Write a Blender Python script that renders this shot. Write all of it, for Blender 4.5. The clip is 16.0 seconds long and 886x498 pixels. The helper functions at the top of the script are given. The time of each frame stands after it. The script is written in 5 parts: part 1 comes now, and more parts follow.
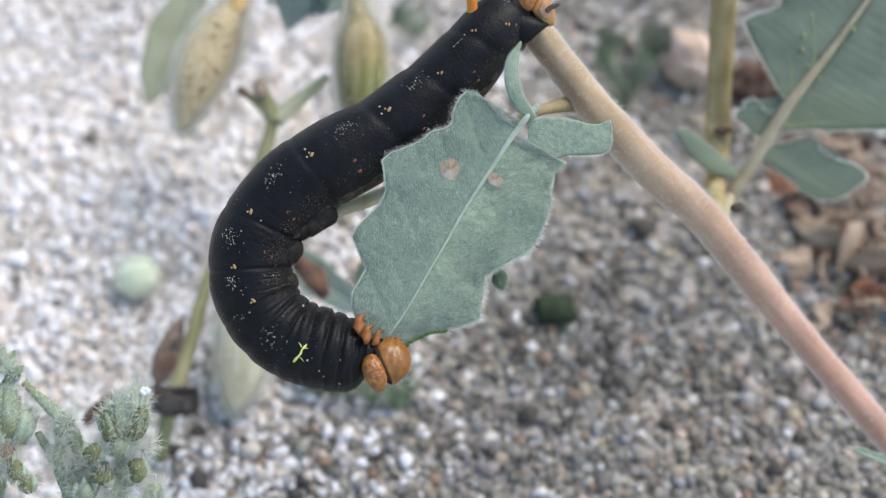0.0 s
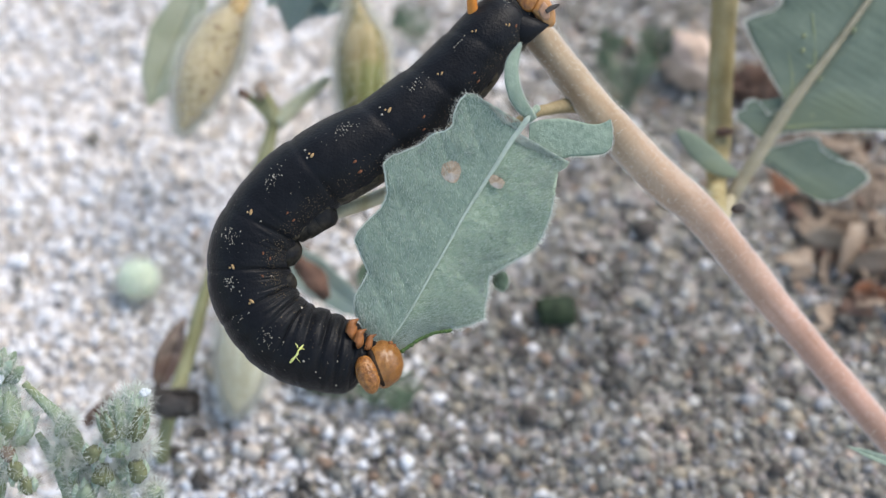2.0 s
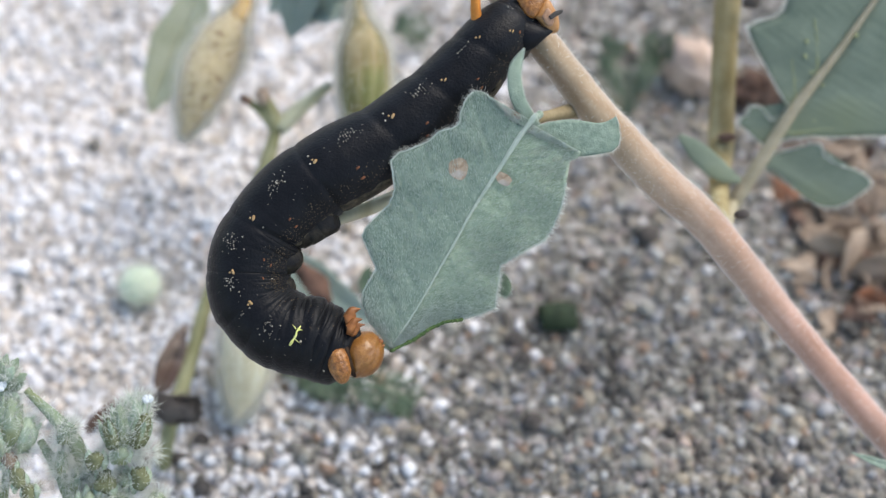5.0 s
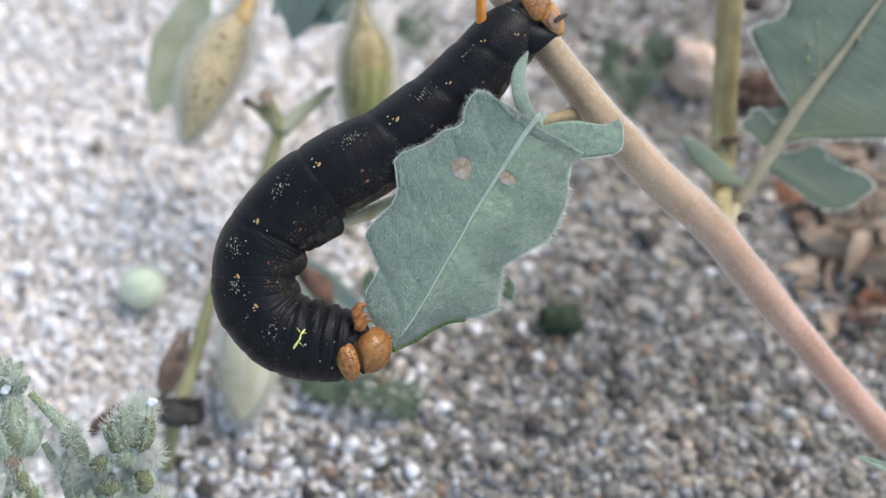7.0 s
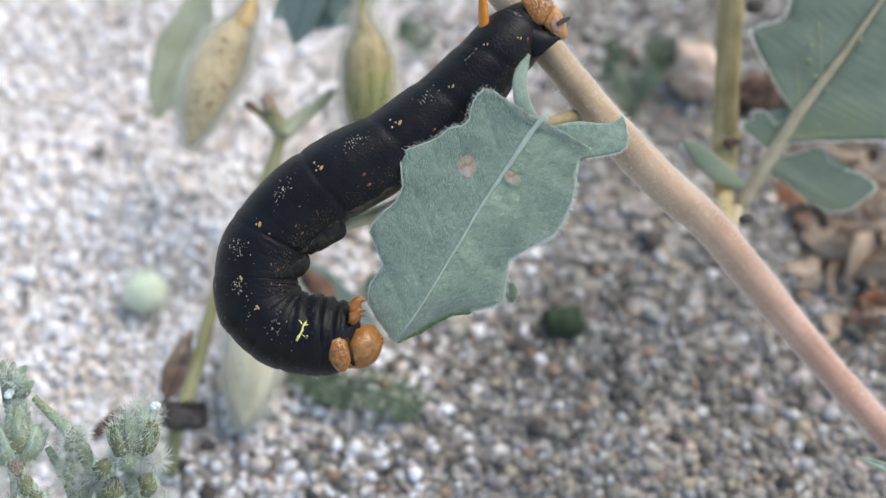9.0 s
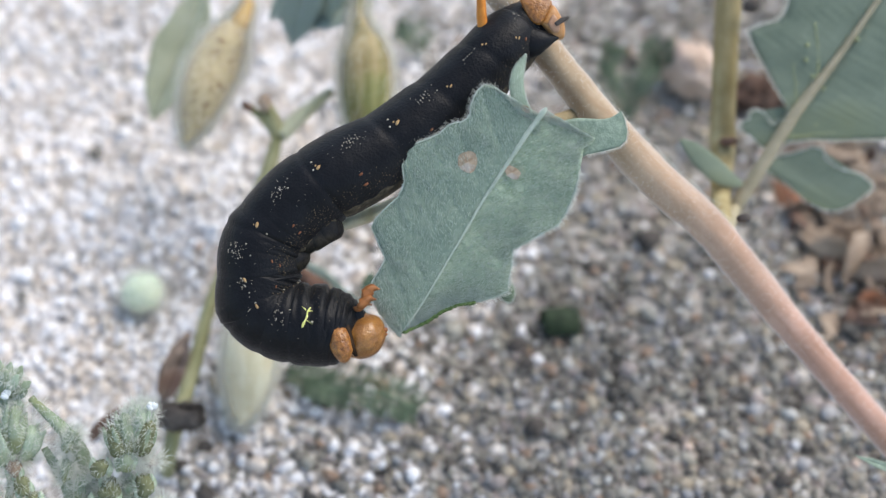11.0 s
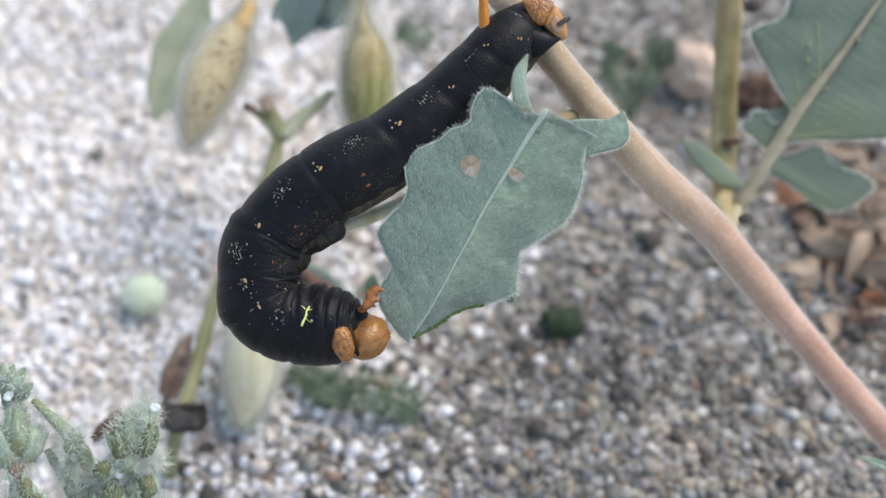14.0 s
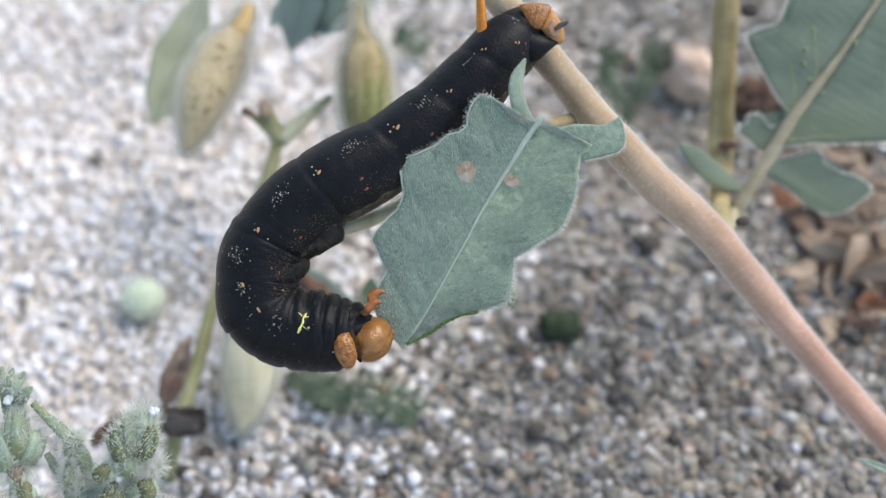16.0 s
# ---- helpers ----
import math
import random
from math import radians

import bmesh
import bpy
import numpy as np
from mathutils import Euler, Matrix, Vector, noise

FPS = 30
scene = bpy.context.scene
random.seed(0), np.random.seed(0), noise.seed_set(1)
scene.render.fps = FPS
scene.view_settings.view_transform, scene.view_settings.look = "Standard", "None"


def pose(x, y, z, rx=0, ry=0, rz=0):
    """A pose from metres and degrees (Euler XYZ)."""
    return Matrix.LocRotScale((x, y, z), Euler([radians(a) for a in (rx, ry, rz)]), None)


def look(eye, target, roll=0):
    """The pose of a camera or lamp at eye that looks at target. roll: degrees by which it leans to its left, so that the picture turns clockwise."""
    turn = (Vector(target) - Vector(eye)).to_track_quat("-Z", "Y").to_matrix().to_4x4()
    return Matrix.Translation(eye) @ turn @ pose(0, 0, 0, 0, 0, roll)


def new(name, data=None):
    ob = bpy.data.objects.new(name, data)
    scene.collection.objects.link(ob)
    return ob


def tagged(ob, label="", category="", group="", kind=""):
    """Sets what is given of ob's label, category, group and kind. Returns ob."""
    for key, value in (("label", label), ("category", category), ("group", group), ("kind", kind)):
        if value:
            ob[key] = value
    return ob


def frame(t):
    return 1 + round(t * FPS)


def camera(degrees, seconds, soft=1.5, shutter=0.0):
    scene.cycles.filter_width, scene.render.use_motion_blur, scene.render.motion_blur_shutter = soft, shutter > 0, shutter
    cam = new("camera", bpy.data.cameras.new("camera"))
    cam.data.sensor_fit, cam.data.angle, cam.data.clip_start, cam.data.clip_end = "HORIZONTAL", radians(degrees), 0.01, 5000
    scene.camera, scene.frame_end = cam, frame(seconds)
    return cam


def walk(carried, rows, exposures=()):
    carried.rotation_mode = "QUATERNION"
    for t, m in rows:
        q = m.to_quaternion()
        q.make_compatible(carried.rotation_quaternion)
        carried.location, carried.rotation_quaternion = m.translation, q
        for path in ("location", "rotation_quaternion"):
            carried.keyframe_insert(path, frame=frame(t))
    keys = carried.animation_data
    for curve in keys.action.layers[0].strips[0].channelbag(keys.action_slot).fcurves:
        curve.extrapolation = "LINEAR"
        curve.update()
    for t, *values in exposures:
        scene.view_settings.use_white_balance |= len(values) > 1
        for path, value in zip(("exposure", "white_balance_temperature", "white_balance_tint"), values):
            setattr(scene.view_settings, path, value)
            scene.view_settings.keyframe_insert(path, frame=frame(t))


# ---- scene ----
# ---- camera and its path ----
MM = 0.001
cam = camera(40, 16.0, soft=1.3)
cam.data.dof.use_dof = True
cam.data.dof.focus_distance = 0.166
cam.data.dof.aperture_fstop = 12.2
RIGHT, UP, AHEAD = Vector((1, 0, 0)), Vector((0, 0.81915, 0.57358)), Vector((0, 0.57358, -0.81915))
TOWARD = -AHEAD


def held(du, dv, dw, ax, ay, az):
    """The hand-held camera: millimetres right, up and ahead of its first place, and small turns in degrees about the world's axes."""
    turn = Matrix.Rotation(math.sqrt(ax * ax + ay * ay + az * az) * math.pi / 180 + 1e-9, 4, Vector((ax, ay, az + 1e-9)))
    base = look((0, 0, 0), AHEAD)
    return Matrix.Translation((Vector((0, 0, 203)) + du * RIGHT + dv * UP + dw * AHEAD) * MM) @ turn @ base


walk(cam, [(t, held(*r)) for t, *r in [
    (0, 0.00, 0.00, 0.00, 0.0000, 0.0000, 0.0000),
    (0.5, -0.15, -0.23, 0.18, 0.0745, 0.0758, -0.0213),
    (1, -0.16, -0.31, 0.21, 0.0862, 0.0800, 0.0571),
    (1.5, 0.25, -0.46, 0.11, 0.1469, 0.0767, 0.0643),
    (2, 0.35, -0.44, 0.11, 0.1905, 0.1413, 0.0323),
    (2.5, 0.27, -0.55, 0.09, 0.2936, 0.1040, -0.0047),
    (3, -0.03, -0.56, 0.30, 0.3723, 0.0538, -0.0132),
    (3.5, 0.18, -0.28, 0.15, 0.3622, 0.1434, 0.0726),
    (4, 0.29, -0.55, 0.39, 0.4319, 0.1348, -0.0019),
    (6.5, -1.00, 0.08, 0.37, 0.4552, 0.1296, -0.0179),
    (7, -0.78, -0.02, 0.31, 0.4811, 0.1124, -0.0387),
    (7.5, -0.69, -0.02, 0.19, 0.4994, 0.2059, -0.0564),
    (8, -0.58, -0.28, 0.20, 0.6318, 0.2839, -0.0975),
    (8.5, -0.54, -0.16, 0.29, 0.6178, 0.3291, -0.1244),
    (9, -0.74, -0.07, 0.07, 0.6335, 0.3358, -0.1520),
    (11.5, -0.68, -0.34, 0.29, 0.7006, 0.2929, -0.3043),
    (12, -0.77, -0.43, 0.29, 0.7103, 0.2933, -0.2770),
    (12.5, -0.34, -0.52, 0.01, 0.7238, 0.3013, -0.2417),
    (13, -0.62, -0.50, 0.39, 0.7228, 0.2861, -0.2825),
    (13.5, -0.58, -0.47, 0.21, 0.7175, 0.3135, -0.2525),
    (14, -0.92, -0.33, 0.20, 0.7440, 0.3861, -0.3761),
    (14.5, -0.87, -0.47, 0.00, 0.7798, 0.3566, -0.4099),
    (15, -0.56, -0.56, -0.23, 0.7796, 0.3926, -0.3956),
    (15.5, -0.82, -0.53, -0.09, 0.8242, 0.4267, -0.4839),
    (16, -0.82, -0.59, -0.37, 0.9880, 0.4119, -0.5001)
]], exposures=[(0.0, 0.92, 7100, 9), (16.0, 0.92, 7100, 9)])

# ---- light: open shade under a bright sky ----
world = bpy.data.worlds.new("sky")
scene.world = world
world.use_nodes = True
wn = world.node_tree.nodes
sky = wn.new("ShaderNodeTexSky")
sky.sky_type = "NISHITA"
sky.sun_disc = False
sky.sun_elevation, sky.sun_rotation = radians(54), radians(53)
wn["Background"].inputs[1].default_value = 0.15
world.node_tree.links.new(sky.outputs[0], wn["Background"].inputs[0])
sun = new("sun", bpy.data.lights.new("sun", "SUN"))
sun.data.energy, sun.data.angle, sun.data.color = 1.6, radians(40), (1.0, 0.97, 0.955)
sun.matrix_world = look((0.5, 0.38, 0.86), (0, 0, 0))


# ---- materials ----
def surface(name, dark, light, scale=200.0, rough=0.7, bump=0.3, fine=2500.0, patch=None, spec=0.3, sheen=0.0, glow_through=0.0, pieces=0.0):
    """Two tones mixed by coarse and fine noise (per metre), with relief. patch: a third tone in larger blots. pieces: how much each object or island differs."""
    m = bpy.data.materials.new(name)
    m.use_nodes = True
    n, l = m.node_tree.nodes, m.node_tree.links
    b = n["Principled BSDF"]
    co = n.new("ShaderNodeTexCoord")

    def noisy(s, detail=4.0):
        t = n.new("ShaderNodeTexNoise")
        t.inputs["Scale"].default_value, t.inputs["Detail"].default_value = s, detail
        l.new(co.outputs["Object"], t.inputs["Vector"])
        return t.outputs["Fac"]

    coarse, grain = noisy(scale), noisy(fine, 2.0)
    mixer = n.new("ShaderNodeMath")
    mixer.operation = "MULTIPLY_ADD"
    l.new(grain, mixer.inputs[0])
    mixer.inputs[1].default_value = 0.45
    l.new(coarse, mixer.inputs[2])
    ramp = n.new("ShaderNodeValToRGB")
    ramp.color_ramp.elements[0].position, ramp.color_ramp.elements[1].position = 0.5, 0.95
    ramp.color_ramp.elements[0].color, ramp.color_ramp.elements[1].color = (*dark, 1), (*light, 1)
    l.new(mixer.outputs[0], ramp.inputs[0])
    colour = ramp.outputs[0]
    if patch:
        big = n.new("ShaderNodeValToRGB")
        big.color_ramp.elements[0].position, big.color_ramp.elements[1].position = 0.52, 0.66
        l.new(noisy(scale * 0.35, 3.0), big.inputs[0])
        mix = n.new("ShaderNodeMixRGB")
        l.new(big.outputs[0], mix.inputs[0])
        l.new(colour, mix.inputs[1])
        mix.inputs[2].default_value = (*patch, 1)
        colour = mix.outputs[0]
    if pieces:
        info, hsv = n.new("ShaderNodeObjectInfo"), n.new("ShaderNodeHueSaturation")
        span = n.new("ShaderNodeMapRange")
        span.inputs[3].default_value, span.inputs[4].default_value = 1 - pieces, 1 + pieces
        l.new(info.outputs["Random"], span.inputs[0])
        l.new(span.outputs[0], hsv.inputs["Value"])
        l.new(colour, hsv.inputs["Color"])
        colour = hsv.outputs[0]
    l.new(colour, b.inputs["Base Color"])
    b.inputs["Roughness"].default_value = rough
    b.inputs["Specular IOR Level"].default_value = spec
    if sheen:
        b.inputs["Sheen Weight"].default_value, b.inputs["Sheen Roughness"].default_value = sheen, 0.5
    if bump:
        bp = n.new("ShaderNodeBump")
        bp.inputs["Strength"].default_value, bp.inputs["Distance"].default_value = bump, 0.0002
        l.new(mixer.outputs[0], bp.inputs["Height"])
        l.new(bp.outputs[0], b.inputs["Normal"])
    if glow_through:
        tr, mx = n.new("ShaderNodeBsdfTranslucent"), n.new("ShaderNodeMixShader")
        l.new(colour, tr.inputs[0])
        mx.inputs[0].default_value = glow_through
        l.new(b.outputs[0], mx.inputs[1])
        l.new(tr.outputs[0], mx.inputs[2])
        l.new(mx.outputs[0], n["Material Output"].inputs[0])
    return m


def sand_grains(tones):
    """Quartz, feldspar and dark mineral grains, each its own tone."""
    m = bpy.data.materials.new("sand_grains")
    m.use_nodes = True
    n, l = m.node_tree.nodes, m.node_tree.links
    b = n["Principled BSDF"]
    geo, ramp = n.new("ShaderNodeNewGeometry"), n.new("ShaderNodeValToRGB")
    ramp.color_ramp.interpolation = "CONSTANT"
    while len(ramp.color_ramp.elements) < len(tones):
        ramp.color_ramp.elements.new(0.5)
    for e, (p, c) in zip(ramp.color_ramp.elements, tones):
        e.position, e.color = p, (*c, 1)
    l.new(geo.outputs["Random Per Island"], ramp.inputs[0])
    co, tx, mx = n.new("ShaderNodeTexCoord"), n.new("ShaderNodeTexNoise"), n.new("ShaderNodeMixRGB")
    tx.inputs["Scale"].default_value = 900
    l.new(co.outputs["Object"], tx.inputs["Vector"])
    mx.blend_type = "OVERLAY"
    mx.inputs[0].default_value = 0.35
    l.new(ramp.outputs[0], mx.inputs[1])
    l.new(tx.outputs["Fac"], mx.inputs[2])
    l.new(mx.outputs[0], b.inputs["Base Color"])
    b.inputs["Roughness"].default_value = 0.55
    return m


def streaked(m, run, tone, scale=700, stretch=14, low=0.4, high=0.75):
    """Adds streaks of a darker tone that run lengthwise."""
    n, l = m.node_tree.nodes, m.node_tree.links
    b = n["Principled BSDF"]
    was = b.inputs["Base Color"].links[0].from_socket
    co, along, streak, dark, join = n.new("ShaderNodeTexCoord"), n.new("ShaderNodeMapping"), n.new("ShaderNodeTexNoise"), n.new("ShaderNodeMapRange"), n.new("ShaderNodeMixRGB")
    along.vector_type = "TEXTURE"
    along.inputs["Rotation"].default_value = Vector(run).to_track_quat("X", "Z").to_euler()
    along.inputs["Scale"].default_value = (stretch, 1, 1)
    l.new(co.outputs["Object"], along.inputs[0])
    l.new(along.outputs[0], streak.inputs["Vector"])
    streak.inputs["Scale"].default_value, streak.inputs["Detail"].default_value = scale, 4
    dark.inputs[1].default_value, dark.inputs[2].default_value = low, high
    l.new(streak.outputs["Fac"], dark.inputs[0])
    join.blend_type = "MULTIPLY"
    l.new(dark.outputs[0], join.inputs[0])
    l.new(was, join.inputs[1])
    join.inputs[2].default_value = (*tone, 1)
    l.new(join.outputs[0], b.inputs["Base Color"])
    return m


def along_stem():
    """Tan above, flushing to pink towards the foot."""
    m = surface("tan_pink_stem", (0.36, 0.262, 0.158), (0.5, 0.382, 0.255), 150, 0.7, 0.15, 2200, spec=0.25, sheen=1.0)
    n, l = m.node_tree.nodes, m.node_tree.links
    b = n["Principled BSDF"]
    was = b.inputs["Base Color"].links[0].from_socket
    co, sep, span, mix = n.new("ShaderNodeTexCoord"), n.new("ShaderNodeSeparateXYZ"), n.new("ShaderNodeMapRange"), n.new("ShaderNodeMixRGB")
    l.new(co.outputs["Object"], sep.inputs[0])
    l.new(sep.outputs[0], span.inputs[0])
    span.inputs[1].default_value, span.inputs[2].default_value = -0.03, 0.004
    l.new(span.outputs[0], mix.inputs[0])
    mix.blend_type = "MULTIPLY"
    l.new(was, mix.inputs[1])
    mix.inputs[2].default_value = (1.1, 0.85, 0.97, 1)
    l.new(mix.outputs[0], b.inputs["Base Color"])
    return streaked(m, (31.1, -21.6, -26.1), (0.84, 0.73, 0.62))


M_SAND = surface("packed_sand", (0.27, 0.245, 0.215), (0.5, 0.465, 0.425), 300, 0.9, 0.6, 1500)
M_GRAIN = sand_grains([(0.0, (0.1, 0.091, 0.077)), (0.1, (0.15, 0.138, 0.116)), (0.26, (0.2, 0.184, 0.152)), (0.38, (0.21, 0.203, 0.2)), (0.48, (0.25, 0.23, 0.188)), (0.58, (0.28, 0.235, 0.215)), (0.66, (0.31, 0.29, 0.243)), (0.72, (0.31, 0.303, 0.3)),
                       (0.78, (0.335, 0.28, 0.205)), (0.865, (0.275, 0.18, 0.12)), (0.9, (0.37, 0.352, 0.32)), (0.955, (0.48, 0.465, 0.43))])
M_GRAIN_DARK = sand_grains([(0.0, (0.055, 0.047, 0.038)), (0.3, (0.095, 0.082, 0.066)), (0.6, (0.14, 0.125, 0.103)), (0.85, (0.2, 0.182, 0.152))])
M_GRAIN_PALE = sand_grains([(0.0, (0.4, 0.37, 0.35)), (0.05, (0.5, 0.45, 0.4)), (0.15, (0.61, 0.53, 0.455)), (0.3, (0.68, 0.62, 0.56)), (0.5, (0.735, 0.708, 0.692)), (0.8, (0.81, 0.79, 0.782))])
M_SKIN = surface("black_skin", (0.0055, 0.006, 0.007), (0.0112, 0.012, 0.014), 300, 0.4, 0.75, 3000, spec=0.115, sheen=0.03)
M_SPECK = surface("cream_speckle", (0.28, 0.25, 0.19), (0.46, 0.42, 0.34), 900, 0.6, 0.0)
M_SPOT = surface("rusty_spot", (0.1, 0.035, 0.016), (0.22, 0.085, 0.038), 900, 0.55, 0.2)
M_FLANK = surface("dull_tan_speckle", (0.045, 0.033, 0.02), (0.12, 0.09, 0.055), 900, 0.7, 0.0)
M_SPOT_PALE = surface("cream_orange_spot", (0.26, 0.15, 0.055), (0.46, 0.31, 0.15), 900, 0.55, 0.2)
M_YELLOW = surface("yellow_scale", (0.6, 0.62, 0.15), (0.75, 0.75, 0.3), 900, 0.6, 0.2)
M_HEAD = surface("amber_head_shell", (0.17, 0.066, 0.013), (0.35, 0.16, 0.042), 520, 0.3, 0.8, 3200, patch=(0.25, 0.095, 0.017), spec=0.55)
M_HORN = surface("orange_horn", (0.5, 0.16, 0.02), (0.62, 0.24, 0.04), 700, 0.45, 0.5)
M_CLASP = surface("amber_clasper", (0.34, 0.14, 0.03), (0.5, 0.27, 0.12), 260, 0.4, 0.4, 2500)
M_LEG = surface("orange_leg", (0.17, 0.06, 0.016), (0.33, 0.13, 0.042), 700, 0.42, 0.5)
M_PROLEG = surface("sooty_proleg", (0.006, 0.006, 0.006), (0.035, 0.029, 0.02), 900, 0.5, 0.8, 2600, patch=(0.008, 0.008, 0.009), spec=0.2)
M_BAND = surface("dark_brown_band", (0.014, 0.008, 0.005), (0.04, 0.022, 0.011), 700, 0.6, 0.4, spec=0.12)
M_BELLY = surface("olive_brown_belly", (0.014, 0.012, 0.008), (0.1, 0.08, 0.052), 1000, 0.65, 0.8, patch=(0.03, 0.026, 0.018))
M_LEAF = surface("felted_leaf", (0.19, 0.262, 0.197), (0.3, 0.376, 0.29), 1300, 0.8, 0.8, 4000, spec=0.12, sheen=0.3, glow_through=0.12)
# lighter copy of the felted leaf, with the sunlit half's light in its colour
M_LEAF_SUN = surface("felted_leaf_lit", (0.264, 0.352, 0.237), (0.452, 0.538, 0.394), 1300, 0.8, 0.9, 4000, spec=0.12, sheen=0.3, glow_through=0.12)
M_LEAF_BACK = surface("grey_green_leaf", (0.175, 0.22, 0.16), (0.26, 0.31, 0.23), 120, 0.75, 0.4, 2500, patch=(0.23, 0.27, 0.17), spec=0.15, sheen=0.2, glow_through=0.15)
M_RIB = surface("pale_rib", (0.42, 0.5, 0.41), (0.55, 0.62, 0.52), 500, 0.75, 0.3, sheen=0.2, glow_through=0.2)
M_FELT = surface("felt_hair", (0.56, 0.65, 0.56), (0.74, 0.8, 0.73), 900, 0.7, 0.0, glow_through=0.4)
M_PAD = surface("pinkish_pad", (0.3, 0.16, 0.085), (0.42, 0.25, 0.16), 500, 0.55, 0.4)
M_RIB_TAN = surface("straw_rib", (0.33, 0.29, 0.19), (0.46, 0.4, 0.28), 300, 0.7, 0.3)
M_LEAF_TOP = surface("blue_grey_leaf", (0.27, 0.35, 0.3), (0.38, 0.45, 0.4), 150, 0.75, 0.4, 2500, sheen=0.3, glow_through=0.3)
M_BLOTCH = surface("dead_patch", (0.26, 0.18, 0.115), (0.5, 0.4, 0.29), 1100, 0.8, 0.6, 3000, patch=(0.46, 0.42, 0.37))
M_BITE = surface("chewed_edge", (0.045, 0.085, 0.022), (0.1, 0.165, 0.045), 900, 0.5, 0.4)
M_HAIR = surface("white_hair", (0.86, 0.88, 0.82), (0.95, 0.96, 0.92), 900, 0.6, 0.0, glow_through=0.65)
M_COLLAR = surface("amber_plate", (0.15, 0.048, 0.007), (0.4, 0.165, 0.034), 1500, 0.32, 1.0, 3600, spec=0.6)
M_DOWN = surface("cream_down", (0.88, 0.87, 0.8), (0.95, 0.94, 0.9), 900, 0.7, 0.0, glow_through=0.7)
M_WITHERED = surface("withered_brown", (0.07, 0.052, 0.042), (0.42, 0.31, 0.24), 300, 0.85, 0.8, 1500, patch=(0.2, 0.12, 0.09))
M_LEAF_SPOT = surface("yellow_leaf_spot", (0.24, 0.28, 0.14), (0.36, 0.38, 0.22), 600, 0.75, 0.3)
M_HERB_MID = surface("herb_mid_green", (0.25, 0.32, 0.21), (0.42, 0.49, 0.36), 500, 0.8, 0.6, 2500, patch=(0.28, 0.31, 0.16), glow_through=0.25)
M_HERB_OLIVE = surface("herb_olive", (0.1, 0.108, 0.05), (0.2, 0.215, 0.12), 600, 0.8, 0.6, 2500)
M_PALE_GREEN = surface("pale_green_leaf", (0.46, 0.48, 0.31), (0.62, 0.63, 0.47), 150, 0.75, 0.3, 1500, sheen=0.3, glow_through=0.25)
M_STEM = along_stem()
M_STALK = streaked(surface("straw_stalk", (0.28, 0.225, 0.105), (0.45, 0.385, 0.22), 200, 0.7, 0.3, 1800), (0, 0.66, 0.75), (0.62, 0.52, 0.34), 480, 12)
M_STALK_TAN = surface("tan_stalk", (0.22, 0.17, 0.09), (0.36, 0.29, 0.17), 200, 0.7, 0.3, 1800)
M_STALK_GREEN = surface("olive_stalk", (0.2, 0.2, 0.09), (0.33, 0.32, 0.18), 200, 0.7, 0.3, 1800)
M_POD = surface("downy_pod", (0.46, 0.37, 0.2), (0.64, 0.54, 0.34), 3000, 0.8, 0.5, 2500, patch=(0.22, 0.125, 0.07), sheen=0.3)
M_POD_GREEN = streaked(surface("green_pod", (0.27, 0.21, 0.1), (0.4, 0.32, 0.17), 160, 0.8, 0.4, 1500, patch=(0.3, 0.29, 0.13), sheen=0.3), UP, (0.45, 0.5, 0.3), 420, 9, 0.42, 0.62)
M_POD_PALE = streaked(surface("pale_pod", (0.66, 0.57, 0.37), (0.82, 0.74, 0.54), 140, 0.8, 0.4, 1500, patch=(0.72, 0.68, 0.5), sheen=0.4), UP, (0.72, 0.64, 0.46), 300, 8, 0.42, 0.7)
M_NECK = surface("orange_tan_neck", (0.5, 0.32, 0.12), (0.66, 0.46, 0.22), 300, 0.75, 0.3, 1800)
M_BROWN = surface("dry_brown", (0.06, 0.036, 0.026), (0.24, 0.145, 0.105), 300, 0.85, 0.5, 1500)
M_RUST = surface("rust_litter", (0.2, 0.08, 0.045), (0.38, 0.18, 0.1), 300, 0.85, 0.5, 1500, pieces=0.3)
M_TAN = surface("tan_litter", (0.2, 0.145, 0.105), (0.37, 0.29, 0.22), 300, 0.85, 0.5, 1500, pieces=0.25)
M_RED_BROWN = surface("red_brown_leaf", (0.045, 0.028, 0.02), (0.24, 0.13, 0.09), 260, 0.85, 0.5, 1500)
M_DARK = surface("dark_twig", (0.035, 0.031, 0.028), (0.13, 0.11, 0.095), 300, 0.85, 0.6, 1500)
M_PELLET = surface("dark_green_pellet", (0.018, 0.03, 0.015), (0.05, 0.07, 0.035), 500, 0.8, 0.7, 1800)
M_BUD = surface("pale_bud", (0.56, 0.66, 0.47), (0.72, 0.79, 0.62), 300, 0.8, 0.3, sheen=0.4)
M_STONE = surface("pink_stone", (0.5, 0.37, 0.29), (0.68, 0.54, 0.45), 250, 0.8, 0.5)
M_HERB = surface("herb_green", (0.39, 0.5, 0.36), (0.6, 0.7, 0.56), 500, 0.8, 0.6, 2500, patch=(0.4, 0.46, 0.3), glow_through=0.3)
M_WEED = surface("weed_green", (0.07, 0.108, 0.066), (0.15, 0.2, 0.13), 300, 0.8, 0.4)
M_PETAL = surface("white_petal", (0.7, 0.76, 0.78), (0.85, 0.88, 0.88), 500, 0.6, 0.1, glow_through=0.3)

# ---- building blocks (millimetres) ----
HOME = {}


def thing(name, at, label, category, group="", kind=""):
    ob = new(name)
    ob.empty_display_size = 0.002
    HOME[ob] = Vector(at)
    ob.location = HOME[ob] * MM
    return tagged(ob, label, category, group, kind)


